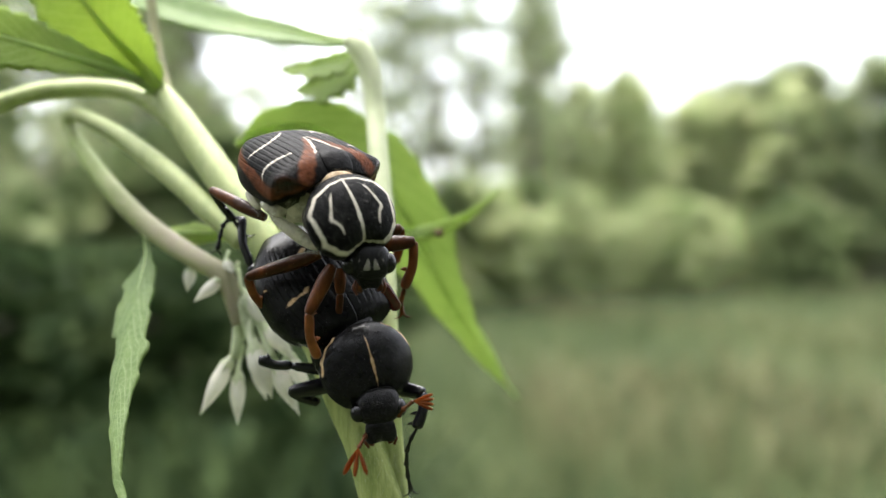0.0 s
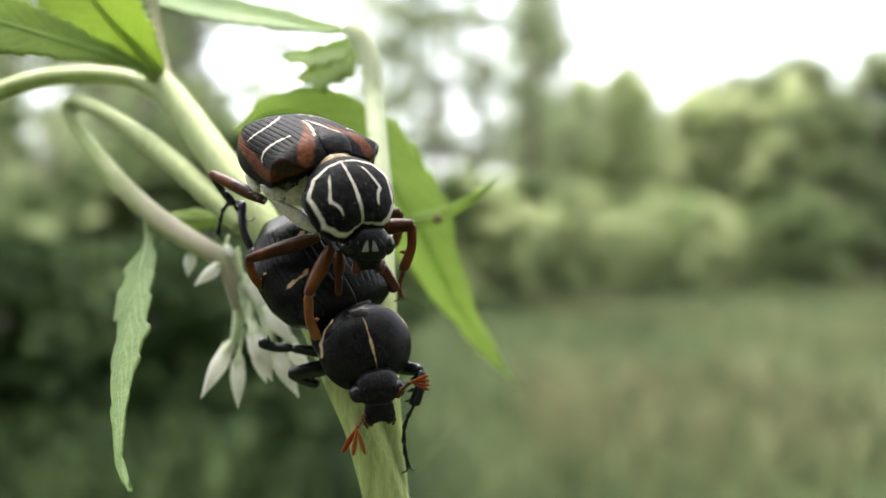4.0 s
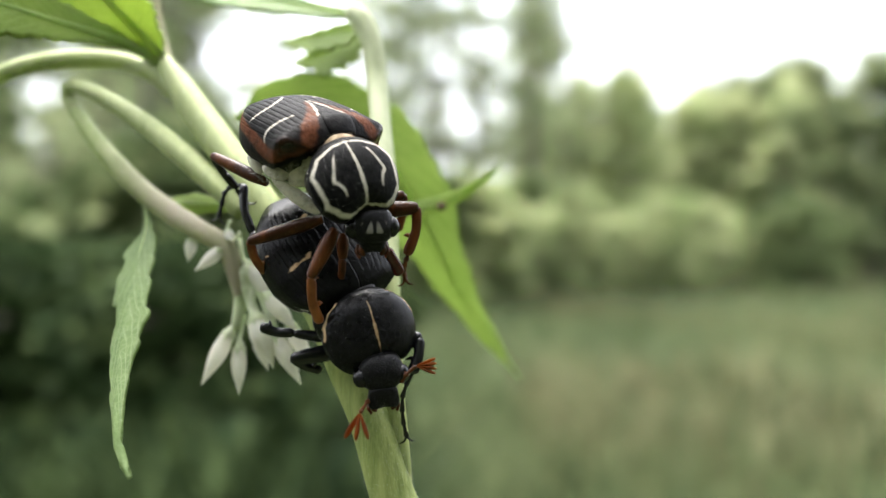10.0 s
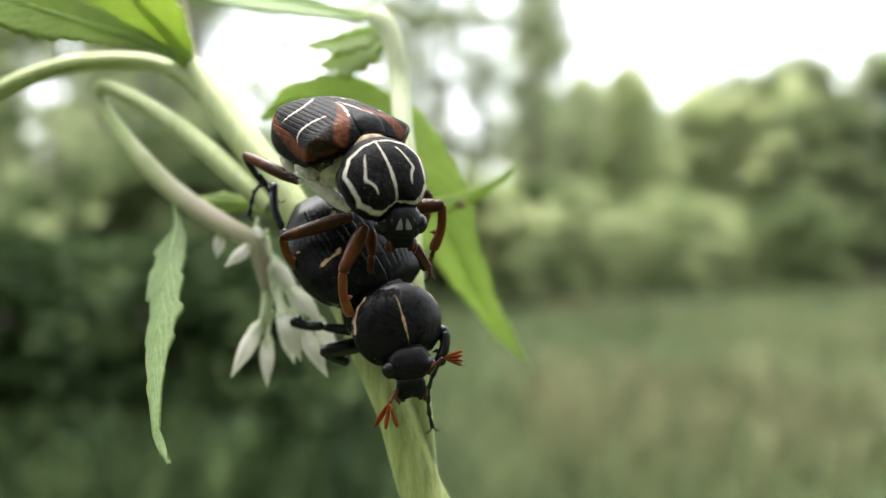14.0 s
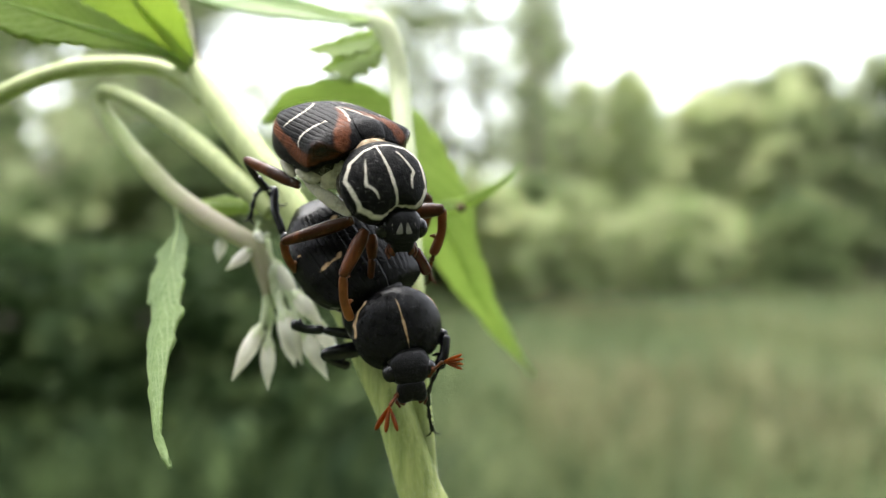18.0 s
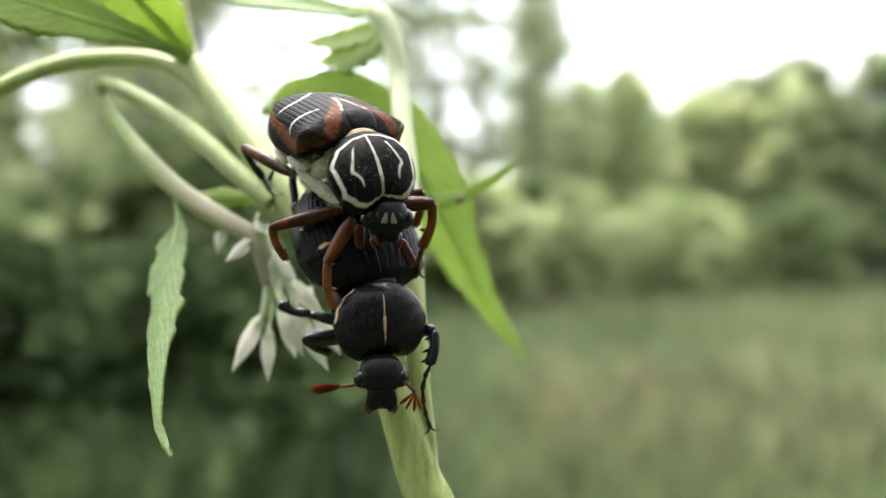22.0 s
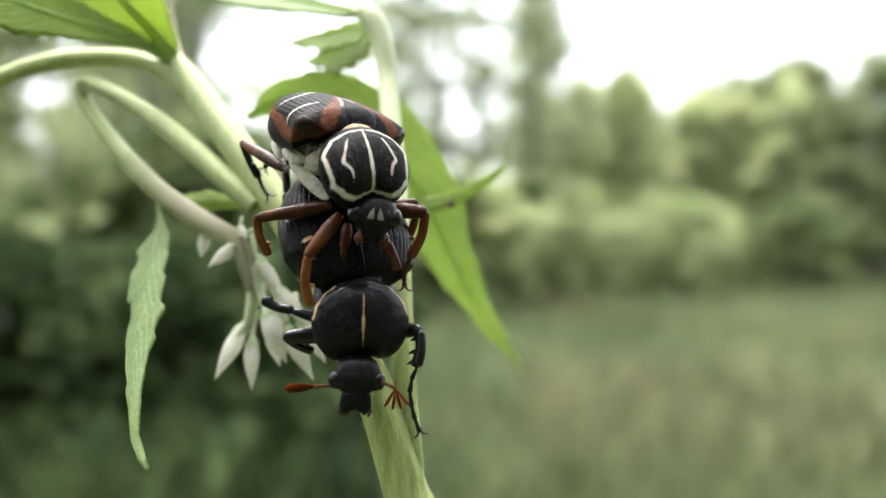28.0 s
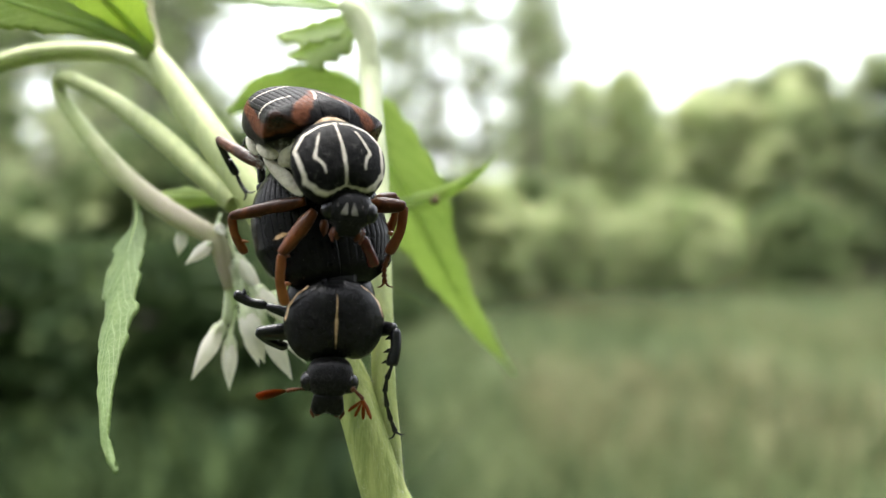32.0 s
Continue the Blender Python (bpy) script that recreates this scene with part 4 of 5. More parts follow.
# ---- beetles ----
def shell(side, L, W, H, tip=0.8, groove=0.0, slim=0.78, lead=0.14, knob=0.4):
    """One wing case: u from the seam to the outer edge, v from front to tip."""
    def surf(u, v):
        v = max(v, 0.0)
        w = W * (slim + (1 - slim) * min(1.0, v / lead) ** 0.6) * (1 - tip * max(0.0, (v - 0.42) / 0.58) ** 2.7)
        h = H * (0.74 + 0.26 * math.sin(math.pi * min(0.5, v * 1.1 + 0.08))) * (1 - 0.72 * max(0.0, (v - 0.5) / 0.5) ** 2.6)
        p = u * radians(112) * (1 - 0.3 * max(0.0, 1 - v / 0.24) ** 2 * u)
        x = w * abs(math.sin(min(p, math.pi / 2))) ** 0.86 * (1.0 if p <= math.pi / 2 else 1 - 0.6 * (p - math.pi / 2) ** 1.8)
        z = h * (abs(math.cos(p)) ** 0.72) * (1 if p <= math.pi / 2 else -0.9)
        bump = math.exp(-((u - 0.70) / 0.20) ** 2 - ((v - 0.075) / 0.13) ** 2) * knob
        bump += math.exp(-((u - 0.45) / 0.16) ** 2 - ((v - 0.86) / 0.07) ** 2) * 0.3
        if groove and 0.03 < u < 0.76 and 0.08 < v < 0.93:
            z -= groove * max(0.0, math.cos(u * 2 * math.pi * 15)) ** 2 * min(1.0, (v - 0.08) * 9, (0.93 - v) * 9)
        front = 0.75 * (1 - min(1.0, v / 0.13)) ** 2
        x *= 1 - 0.24 * (1 - min(1.0, v / 0.13)) ** 2
        return Vector((side * (x + 0.02 + bump * 0.5), 0.1 * bump - L * v - 0.3 * (1 - math.cos(u * 1.2)) * (1 - v) - 2.6 * max(0.0, u - 0.6) ** 1.5 * (1 - v) ** 2, z + bump * 0.45 - front))
    return surf


def shield(outline, H, nod):
    """A neck shield: a, b over the unit disc, b forward. outline: degrees from its hind edge (-90) to its front (90), and the reach there."""
    def surf(a, b):
        r = math.hypot(a, b)
        way = math.degrees(math.atan2(b, abs(a))) if r > 1e-9 else 0.0
        reach = outline[0][1]
        for (d0, r0), (d1, r1) in zip(outline, outline[1:]):
            if d0 <= way <= d1:
                k = (way - d0) / (d1 - d0)
                reach = r0 + (r1 - r0) * k * k * (3 - 2 * k)
        # the front's hollow fades out towards the middle
        full = sum(q for _, q in outline) / len(outline)
        reach = full + (reach - full) * min(1.0, r) ** 1.5
        y = b * reach
        z = H * max(0.0, 1 - min(1.0, r) ** 2.3) ** 0.62 - nod * (b + 1) ** 2 / 4 - max(0.0, r - 1) * 0.5
        return Vector((a * reach, y, z))
    return surf


def dome(surf, m, thick, rings=18, segs=56, tone=None):
    """A closed dome over the unit disc."""
    bm = bmesh.new()
    paint = bm.verts.layers.float_color.new("tone") if tone else None
    top = [[bm.verts.new(m @ surf(0.0, 0.0))]]
    for i in range(1, rings + 1):
        r = math.sin(math.pi / 2 * i / rings)
        top.append([bm.verts.new(m @ surf(r * math.cos(2 * math.pi * k / segs), r * math.sin(2 * math.pi * k / segs))) for k in range(segs)])
    low = []
    for s, dz in ((0.985, 0.35), (0.9, 0.8), (0.6, 1.0)):
        low.append([bm.verts.new(m @ (Vector((surf(0.999 * math.cos(w), 0.999 * math.sin(w)).x * s, surf(0.999 * math.cos(w), 0.999 * math.sin(w)).y * s,
                                              surf(0.999 * math.cos(w), 0.999 * math.sin(w)).z - thick * dz))))
                    for w in (2 * math.pi * k / segs for k in range(segs))])
    if tone:
        for i, ring in enumerate(top):
            r = math.sin(math.pi / 2 * i / rings)
            for k, v in enumerate(ring):
                v[paint] = (*tone(r * math.cos(2 * math.pi * k / segs), r * math.sin(2 * math.pi * k / segs)), 1.0)
        for ring in low:
            for v in ring:
                v[paint] = (0.0, 0.0, 0.0, 1.0)
    rows = top[1:] + low
    for k in range(segs):
        bm.faces.new((top[0][0], top[1][k - 1], top[1][k]))
    for p, q in zip(rows, rows[1:]):
        for k in range(segs):
            bm.faces.new((p[k - 1], q[k - 1], q[k], p[k]))
    bm.faces.new(rows[-1])
    return bm


def leg(parent, joints, radii, mats, spines=(), foot=None, origin=None, foot_r=0.2):
    """A leg: thigh, shin with thorns, a jointed foot and its claws. joints: hip, knee, ankle."""
    hip, knee, ankle = (Vector(j) for j in joints)
    d = knee - hip
    rows = [(*hip, radii[0] * 0.6), (*hip.lerp(knee, 0.3), radii[0]), (*hip.lerp(knee, 0.75), radii[0] * 0.86), (*hip.lerp(knee, 0.97), radii[0] * 0.62), (*(knee + d * 0.02), radii[0] * 0.2)]
    thigh = part("leg", tube(rows, 5, 12, flat=0.8), mats[0], parent, "", origin or joints[0])
    e = ankle - knee
    sway = e.cross(d).cross(e)
    sway = sway.normalized() * 0.06 * e.length if sway.length > 1e-6 else Vector()
    rows = [(*knee, radii[1] * 0.55), (*(knee.lerp(ankle, 0.12)), radii[1] * 0.84), (*(knee.lerp(ankle, 0.5) + sway), radii[1] * 0.82), (*knee.lerp(ankle, 0.9), radii[1] * 0.95), (*ankle, radii[1] * 0.6)]
    shin = part("shin", tube(rows, 5, 12, flat=0.75), mats[1], thigh)
    bm = bmesh.new()
    out = sway.normalized() if sway.length > 1e-6 else Vector((1, 0, 0))
    for s, size in spines:
        p = knee.lerp(ankle, s)
        q = tube([(*(p - out * radii[1] * 0.5), radii[1] * 0.5), (*(p - out * radii[1] * 0.9), radii[1] * 0.38), (*(p - out * (radii[1] + size) + e.normalized() * size * 0.4), 0.02)], 3, 6)
        tmp = bpy.data.meshes.new("tmp")
        q.to_mesh(tmp)
        q.free()
        bm.from_mesh(tmp)
        bpy.data.meshes.remove(tmp)
    if len(bm.verts):
        part("thorn", bm, mats[1], thigh)
    else:
        bm.free()
    if foot:
        pts = [ankle] + [Vector(f) for f in foot]
        line = [Vector(p) for p in spline([tuple(p) for p in pts], 10)]
        n = 5
        for k in range(n):
            a, b = line[int(k * (len(line) - 1) / n)], line[int((k + 1) * (len(line) - 1) / n)]
            part("tarsus", tube([(*a, foot_r * 0.55), (*a.lerp(b, 0.6), foot_r * 0.85), (*b, foot_r * 1.1), (*(b + (b - a) * 0.05), foot_r * 0.4)], 3, 8), mats[2], thigh)
        a, b = line[-3], line[-1]
        t = (b - a).normalized()
        for s in (-1, 1):
            q = t.cross(Vector((0, 1, 0))).normalized() * s
            part("claw", tube([(*b, foot_r * 0.5), (*(b + t * 0.35 + q * 0.25), foot_r * 0.4), (*(b + t * 0.45 + q * 0.6), 0.03)], 4, 6), mats[2], thigh)
    return thigh


def specks(parent, surf, m, count, seed, lo=0.9, size=0.03):
    """Tiny pale scales strewn on a shield."""
    rng = random.Random(seed)
    bm = bmesh.new()
    for _ in range(count):
        r, w = lo * math.sqrt(rng.random()), rng.uniform(0, 6.283)
        a, b = r * math.cos(w), r * math.sin(w)
        p = surf(a, b)
        da, db = surf(a + 0.01, b) - p, surf(a, b + 0.01) - p
        nrm = da.cross(db).normalized()
        da.normalize()
        q = nrm.cross(da)
        s = size * rng.uniform(0.6, 1.4)
        c = p + nrm * 0.02
        ring = [bm.verts.new(m @ (c + (da * math.cos(k * 1.2566) + q * math.sin(k * 1.2566)) * s)) for k in range(5)]
        topv = bm.verts.new(m @ (c + nrm * s * 0.5))
        for k in range(5):
            bm.faces.new((ring[k - 1], ring[k], topv))
    return tagged(part("specks", bm, SPECKLE, parent, "tiny pale scales"), kind="stuff")


def antenna(parent, base, elbow, club, lay, fan, length, mats, n=3, width=0.34, thick=0.12):
    """A jointed feeler with a fan of thin leaves at its end; its origin is its base. lay, fan: the way the leaves point and spread."""
    base, elbow, club = Vector(base), Vector(elbow), Vector(club)
    stem = part("antenna", tube([(*base, 0.24), (*base.lerp(elbow, 0.5), 0.14), (*elbow, 0.2)], 4, 10), mats[0], parent, "", base)
    line = [Vector(p) for p in spline([tuple(elbow), tuple(elbow.lerp(club, 0.5)), tuple(club)], 6)]
    for k in range(5):
        a, b = line[int(k * 12 / 5)], line[int((k + 1) * 12 / 5)]
        r = 0.11 + 0.012 * k
        part("joint", blob(r, r, max(0.1, (b - a).length * 0.62), Matrix.Translation((a + b) / 2) @ (b - a).to_track_quat("Z", "Y").to_matrix().to_4x4(), 10, 8), mats[0], stem)
    side = Vector(lay).cross(Vector(fan)).normalized()
    for k in range(n):
        s = (k / (n - 1) - 0.5) if n > 1 else 0
        d = (Vector(lay).normalized() + Vector(fan) * s * 2).normalized()
        x = d.cross(side).normalized()
        m = Matrix.Translation(club) @ Matrix((x, d, side)).transposed().to_4x4()

        def form(p):
            t = p.y / (length * 0.5) * 0.5 + 0.5
            return (p.x * (0.45 + 0.75 * t), p.y + length * 0.5, p.z * (0.7 + 0.3 * t))
        part("club_leaf", blob(width, length * 0.5, thick, m, 16, 12, form), mats[1], stem, "orange-brown leaf of the feeler", club)
    return stem


def loft(rows, m, square=2.5, sides=30, notch=0.0):
    """A closed form along y: rows of y, half-width, top, bottom. notch: how far its front edge is cut in at the middle."""
    bm = bmesh.new()
    rings, last = [], rows[-1][0]
    for row in spline(rows, 4):
        y, w, top, low = row
        ring = []
        for k in range(sides):
            a = 2 * math.pi * k / sides
            c, q = math.cos(a), math.sin(a)
            x = w * math.copysign(abs(c) ** (2 / square), c)
            z = (top + low) / 2 + (top - low) / 2 * math.copysign(abs(q) ** (2 / square), q)
            cut = notch * math.exp(-(x / 0.3) ** 2) * max(0.0, 1 - (last - y) / 0.8)
            ring.append(bm.verts.new(m @ Vector((x, y - cut, z))))
        rings.append(ring)
    for p, q in zip(rings, rings[1:]):
        for k in range(sides):
            bm.faces.new((p[k - 1], p[k], q[k], q[k - 1]))
    for ring in (rings[0], rings[-1]):
        c = bm.verts.new(sum((v.co for v in ring), Vector()) / sides)
        for k in range(sides):
            bm.faces.new((ring[k - 1], ring[k], c))
    return bm


def head(parent, m, brow, nose, eyes, mats, cleft, mouth):
    """A head: brow, snout plate with a notched front edge, two round eyes, jaws and palps; y forward. eyes: x, y, z, radius; mouth: where the jaws begin."""
    hd = part("head", loft(brow, m, 2.3, 36), mats[0], parent, "", m @ Vector((0, brow[0][0], 0)))
    part("snout", loft(nose, m, 2.8, 32, cleft), mats[0], hd, "black snout plate with a notched edge")
    ex, ey, ez, er = eyes
    for s in (-1, 1):
        e = m @ Matrix.Translation((s * ex, ey, ez))
        part("eye", blob(er * 0.92, er * 1.08, er, e, 26, 18), EYE, hd, "glossy dark round eye")
        part("eye_ridge", tube([(*(m @ Vector((s * (ex - 0.1), ey - er * 0.7, ez + er * 0.75))), 0.1), (*(m @ Vector((s * (ex - er * 0.55), ey, ez + er * 0.85))), 0.13), (*(m @ Vector((s * (ex - er * 0.2), ey + er * 0.95, ez + er * 0.45))), 0.1)], 5, 8), mats[0], hd)
        my, mz, big = mouth
        part("jaw", tube([(*(m @ Vector((s * 0.62, my - 0.35, mz))), 0.3 * big), (*(m @ Vector((s * 0.72, my + 0.1, mz))), 0.27 * big), (*(m @ Vector((s * 0.5, my + 0.4 * big, mz - 0.05))), 0.1)], 4, 10), mats[1], hd, "reddish-brown jaw")
        part("palp", tube([(*(m @ Vector((s * 0.85, my - 0.4, mz - 0.2))), 0.12), (*(m @ Vector((s * 1.02, my + 0.05, mz - 0.1))), 0.15), (*(m @ Vector((s * 0.98, my + 0.3 * big, mz))), 0.1), (*(m @ Vector((s * 0.85, my + 0.62 * big, mz + 0.05))), 0.1)], 4, 8), mats[1], hd)
    return hd


# the striped beetle, on the other's back
striped = thing("striped_beetle", (-7.32, 54.00, 4.81), "black beetle with cream stripes and rust-brown bands, clinging to another beetle", "beetle")
EU = axes((-5.29, 52.55, 5.75), (0.68, -0.64, -0.36), (0.73, 0.65, 0.20))
CREAM_LINES = [[(0.735, 0.29, 0.03), (0.70, 0.31, 0.065), (0.618, 0.315, 0.075), (0.475, 0.285, 0.085), (0.36, 0.265, 0.075), (0.275, 0.258, 0.06)],
               [(0.60, 0.555, 0.03), (0.52, 0.535, 0.075), (0.40, 0.515, 0.085), (0.283, 0.521, 0.08), (0.152, 0.577, 0.075), (0.07, 0.65, 0.06)],
               [(0.008, 0.46, 0.015), (0.018, 0.37, 0.045), (0.044, 0.285, 0.07), (0.08, 0.20, 0.07), (0.115, 0.15, 0.02)]]
RUST_BANDS = [[(0.022, 0.44, 0.05), (0.055, 0.32, 0.17), (0.10, 0.245, 0.28), (0.155, 0.175, 0.36), (0.25, 0.105, 0.42), (0.37, 0.062, 0.34), (0.50, 0.035, 0.24), (0.64, 0.02, 0.14)],
              [(0.70, 0.012, 0.10), (0.88, 0.06, 0.34), (0.85, 0.16, 0.34), (0.80, 0.29, 0.36), (0.745, 0.42, 0.38), (0.69, 0.62, 0.38), (0.62, 0.80, 0.36), (0.48, 0.92, 0.3), (0.30, 0.96, 0.15)]]
KNOBS = [[(0.68, 0.085, 0.42), (0.82, 0.08, 0.40)]]


def striped_tone(u, v):
    return near(RUST_BANDS, u, v, 6.4, 9.6, 0.04, 0.16), near(CREAM_LINES, u, v, 6.4, 9.6, 0.05), near(KNOBS, u, v, 6.4, 9.6, 0.1, 0.5)


CASES = []
US, VS = [i / 140 for i in range(141)], [j / 130 for j in range(131)]
for s in (1, -1):
    f = shell(s, 9.6, 4.1, 2.6, 0.7, 0.05, knob=0.62)
    CASES.append(part("wing_case", sheet(f, US, VS, EU, 0.2, striped_tone), CHITIN_MATT, striped, "ribbed black wing case with rust-brown bands and cream lines"))
def plate(s, v):
    """The triangular shield that lies on the front of the two wing cases."""
    v = v * 0.265
    q = shell(1 if s >= 0.5 else -1, 9.6, 4.1, 2.6, 0.7)(abs(2 * s - 1) * 0.17 * (1 - v / 0.265) ** 0.85, v)
    k = 1 - (2 * s - 1) ** 2
    return Vector((q.x - 0.02 * (1 if s >= 0.5 else -1), q.y + 0.12 * k * (1 - v / 0.265), q.z + 0.10 + 0.16 * k * (1 - v / 0.265) ** 0.5))


part("scutellum", sheet(plate, [i / 24 for i in range(25)], [j / 20 for j in range(21)], EU, 0.12), CHITIN_MATT, striped, "black triangular shield between the wing cases")
part("abdomen", blob(3.55, 4.5, 2.4, EU @ Matrix.Translation((0, -4.4, -0.7)), 32, 22), FLANK, striped, "body with white scales and hair")
PU = axes((-4.175, 51.27, 4.32), (0.324, -0.215, -0.921), (0.869, 0.453, 0.199)) @ pose(0.24, 0, 0, 0, 0, 6)
NECK_OUTLINE = [(-90, 2.85), (-70, 2.85), (-50, 2.9), (-35, 2.98), (-15, 3.08), (0, 3.12), (20, 3.15), (35, 3.17), (50, 3.15), (60, 3.05), (68, 2.72), (76, 2.35), (90, 2.1)]
fu = shield(NECK_OUTLINE, 1.3, 0.5)
RIM_AT = [(-90, 0.76, 0.05), (-65, 0.79, 0.06), (-35, 0.895, 0.08), (-10, 0.95, 0.10), (30, 0.95, 0.10), (50, 0.945, 0.10), (64, 0.94, 0.10), (76, 0.93, 0.09), (90, 0.92, 0.07)]
half = [(r * math.cos(radians(w)), r * math.sin(radians(w)), t) for w, r, t in RIM_AT]
NECK_LINES = [half, [(-a, b, t) for a, b, t in half], [(0.0, -0.76, 0.05), (0.0, -0.45, 0.07), (-0.01, -0.1, 0.10), (0.0, 0.2, 0.145), (0.0, 0.42, 0.12), (0.0, 0.86, 0.12)]]
for s in (1, -1):
    NECK_LINES.append([(s * 0.41, -0.47, 0.03), (s * 0.48, -0.32, 0.075), (s * 0.545, -0.10, 0.075), (s * 0.60, 0.06, 0.10), (s * 0.60, 0.12, 0.12), (s * 0.51, 0.22, 0.085), (s * 0.455, 0.33, 0.085), (s * 0.435, 0.45, 0.03)])


def neck_tone(a, b):
    return 0.0, near(NECK_LINES, a, b, 3.0, 2.7, 0.05), 0.0


prono = part("pronotum", dome(fu, PU, 1.6, 80, 190, neck_tone), CHITIN_MATT, striped, "velvety black neck shield with cream lines")
part("thorax", blob(2.7, 2.5, 2.0, EU @ Matrix.Translation((0.0, 0.2, -1.6)), 30, 20), THORAX, striped, "dark chest with white scales and hair")
specks(prono, fu, PU, 700, 2, 0.86, 0.012)
part("collar", blob(1.95, 0.5, 0.5, PU @ Matrix.Translation((0, -2.68, -0.1)) @ pose(0, 0, 0, 14), 30, 16,
                    lambda p: (p.x, p.y + 0.17 * p.x * p.x, p.z - 0.17 * p.x * p.x)), TAN, striped, "tan downy collar")
hairs("collar_down", striped, [[(*(PU @ Vector((-1.9, -2.0, -0.5))), 0.3), (*(PU @ Vector((0, -2.8, 0.2))), 0.3), (*(PU @ Vector((1.9, -2.0, -0.5))), 0.3)]], 400, 0.2, 12, 0.9, 1.0, TAN, 0.009)
HU = axes((-3.32, 51.80, 0.88), (0.02, 0.10, -1.0), (0.95, 0.26, 0.10))
hu = head(striped, HU, [(-1.5, 0.5, 0.3, -0.7), (-1.3, 1.05, 0.7, -1.0), (-0.8, 1.42, 1.02, -1.2), (-0.2, 1.52, 1.18, -1.2), (0.3, 1.42, 1.14, -1.1), (0.75, 1.12, 0.96, -0.9), (1.0, 0.75, 0.7, -0.6)],
          [(0.55, 0.62, 0.84, -0.4), (0.75, 0.86, 0.9, -0.5), (1.05, 0.84, 0.76, -0.5), (1.35, 0.78, 0.52, -0.4), (1.55, 0.64, 0.36, -0.3)], (1.24, -0.1, 0.2, 0.66), (CHITIN_HEAD, MOUTH), 0.1, (1.4, 0.15, 0.85))
for x, y, r, tall, w in ((-0.30, -0.16, 0.27, 0.40, 1.0), (0.30, -0.16, 0.27, 0.40, 1.0), (-0.84, -0.22, 0.09, 0.30, 0.5), (0.84, -0.22, 0.09, 0.30, 0.5)):
    part("mark", blob(r, tall, 0.06, HU @ Matrix.Translation((x, y, 1.17 - 0.3 * x * x)) @ pose(0, 0, 0, -2, 22 * x, 0), 20, 12,
                      lambda p: (p.x / max(0.35, math.sqrt(max(0.0, 1 - (p.y / tall) ** 2))) ** 0.7 * (0.62 + 0.5 * w * p.y / tall) - 0.07 * math.copysign(1, x) * (0.3 - p.y / tall), p.y, p.z)), BROW, hu, "grey-cream mark on the brow")
hairs("chest_hair", striped, [[(*(EU @ Vector((3.0, 1.5, -1.2))), 0.9), (*(EU @ Vector((3.3, -1.0, -1.3))), 0.8), (*(EU @ Vector((3.4, -4.0, -1.3))), 0.5)],
                              [(*(EU @ Vector((2.2, 2.2, -2.0))), 1.0), (*(EU @ Vector((2.6, 0.0, -2.6))), 1.0)]], 500, 0.26, 8, 0.9, 1.0, None, 0.006)

def dust(ob, count, seed, size=0.02, skip=0.0):
    """Specks of pollen and dust strewn over a part, each a tiny flake."""
    rng = random.Random(seed)
    faces = [f for f in ob.data.polygons if f.normal.y < 0.4 and f.area > 1e-12]
    verts, quads = [], []
    for f in rng.choices(faces, [f.area for f in faces], k=count):
        w = [rng.random() for _ in f.vertices]
        c = sum((ob.data.vertices[i].co * k for i, k in zip(f.vertices, w)), Vector()) / sum(w) + f.normal * 0.012 * MM
        a = f.normal.orthogonal().normalized() * size * MM * rng.uniform(0.4, 1.2)
        b = f.normal.cross(a) * rng.uniform(0.5, 1.0)
        i = len(verts)
        verts += [c - a, c - b, c + a, c + b]
        quads.append((i, i + 1, i + 2, i + 3))
    me = bpy.data.meshes.new("mesh")
    me.from_pydata(verts, [], quads)
    me.materials.append(SPECKLE)
    o = new("dust", me)
    o.parent = ob
    return tagged(o, "pale specks of pollen and dust", kind="stuff")


# smooth cream plates of the flank: middle, two half-axes, and a taper
for c, u, v, taper in (((-7.92, 52.4, 4.60), (1.05, -0.6, 0.70), (0.62, 0.10, -0.75), 0.45), ((-9.85, 53.0, 4.80), (1.0, -0.3, -0.36), (0.28, 0.0, 0.52), 0.2), ((-8.55, 53.1, 3.15), (1.7, -0.3, -1.2), (0.26, -0.1, 0.40), 0.2),
                       ((-11.6, 54.4, 5.4), (0.55, -0.2, -0.65), (0.26, -0.1, 0.24), 0.1), ((-6.95, 52.4, 3.1), (0.34, -0.1, -0.85), (0.40, -0.1, 0.18), 0.2)):
    u, v = Vector(u), Vector(v)
    w = u.cross(v).normalized() * 0.3
    m = Matrix.Translation(c) @ Matrix((u, v, w)).transposed().to_4x4()
    part("flank_plate", blob(1, 1, 1, m, 26, 18, lambda p: (p.x, p.y * (1 + taper * p.x), p.z)), FLANK_PLATE, striped, "smooth cream plate of the flank")


def case_specks(parent, f, m, count, seed, size=0.016):
    """Tiny pale scales strewn on a wing case."""
    rng = random.Random(seed)
    bm = bmesh.new()
    for _ in range(count):
        u, v = rng.uniform(0.03, 0.6), rng.uniform(0.03, 0.9) ** 1.2
        c, e, g = f(u, v), f(u + 0.01, v), f(u, v + 0.01)
        n = (e - c).cross(g - c).normalized()
        n = n if n.z > 0 else -n
        a = (e - c).normalized() * size * rng.uniform(0.6, 1.2)
        b = n.cross(a)
        c = c + n * 0.025
        bm.faces.new([bm.verts.new(m @ q) for q in (c - a, c - b, c + a, c + b)])
    return tagged(part("scale", bm, SPECKLE, parent, "tiny pale scales"), kind="stuff")


for k, s in enumerate((1, -1)):
    case_specks(CASES[k], shell(s, 9.6, 4.1, 2.6, 0.7, 0.05, knob=0.62), EU, 900, 30 + k, 0.018)

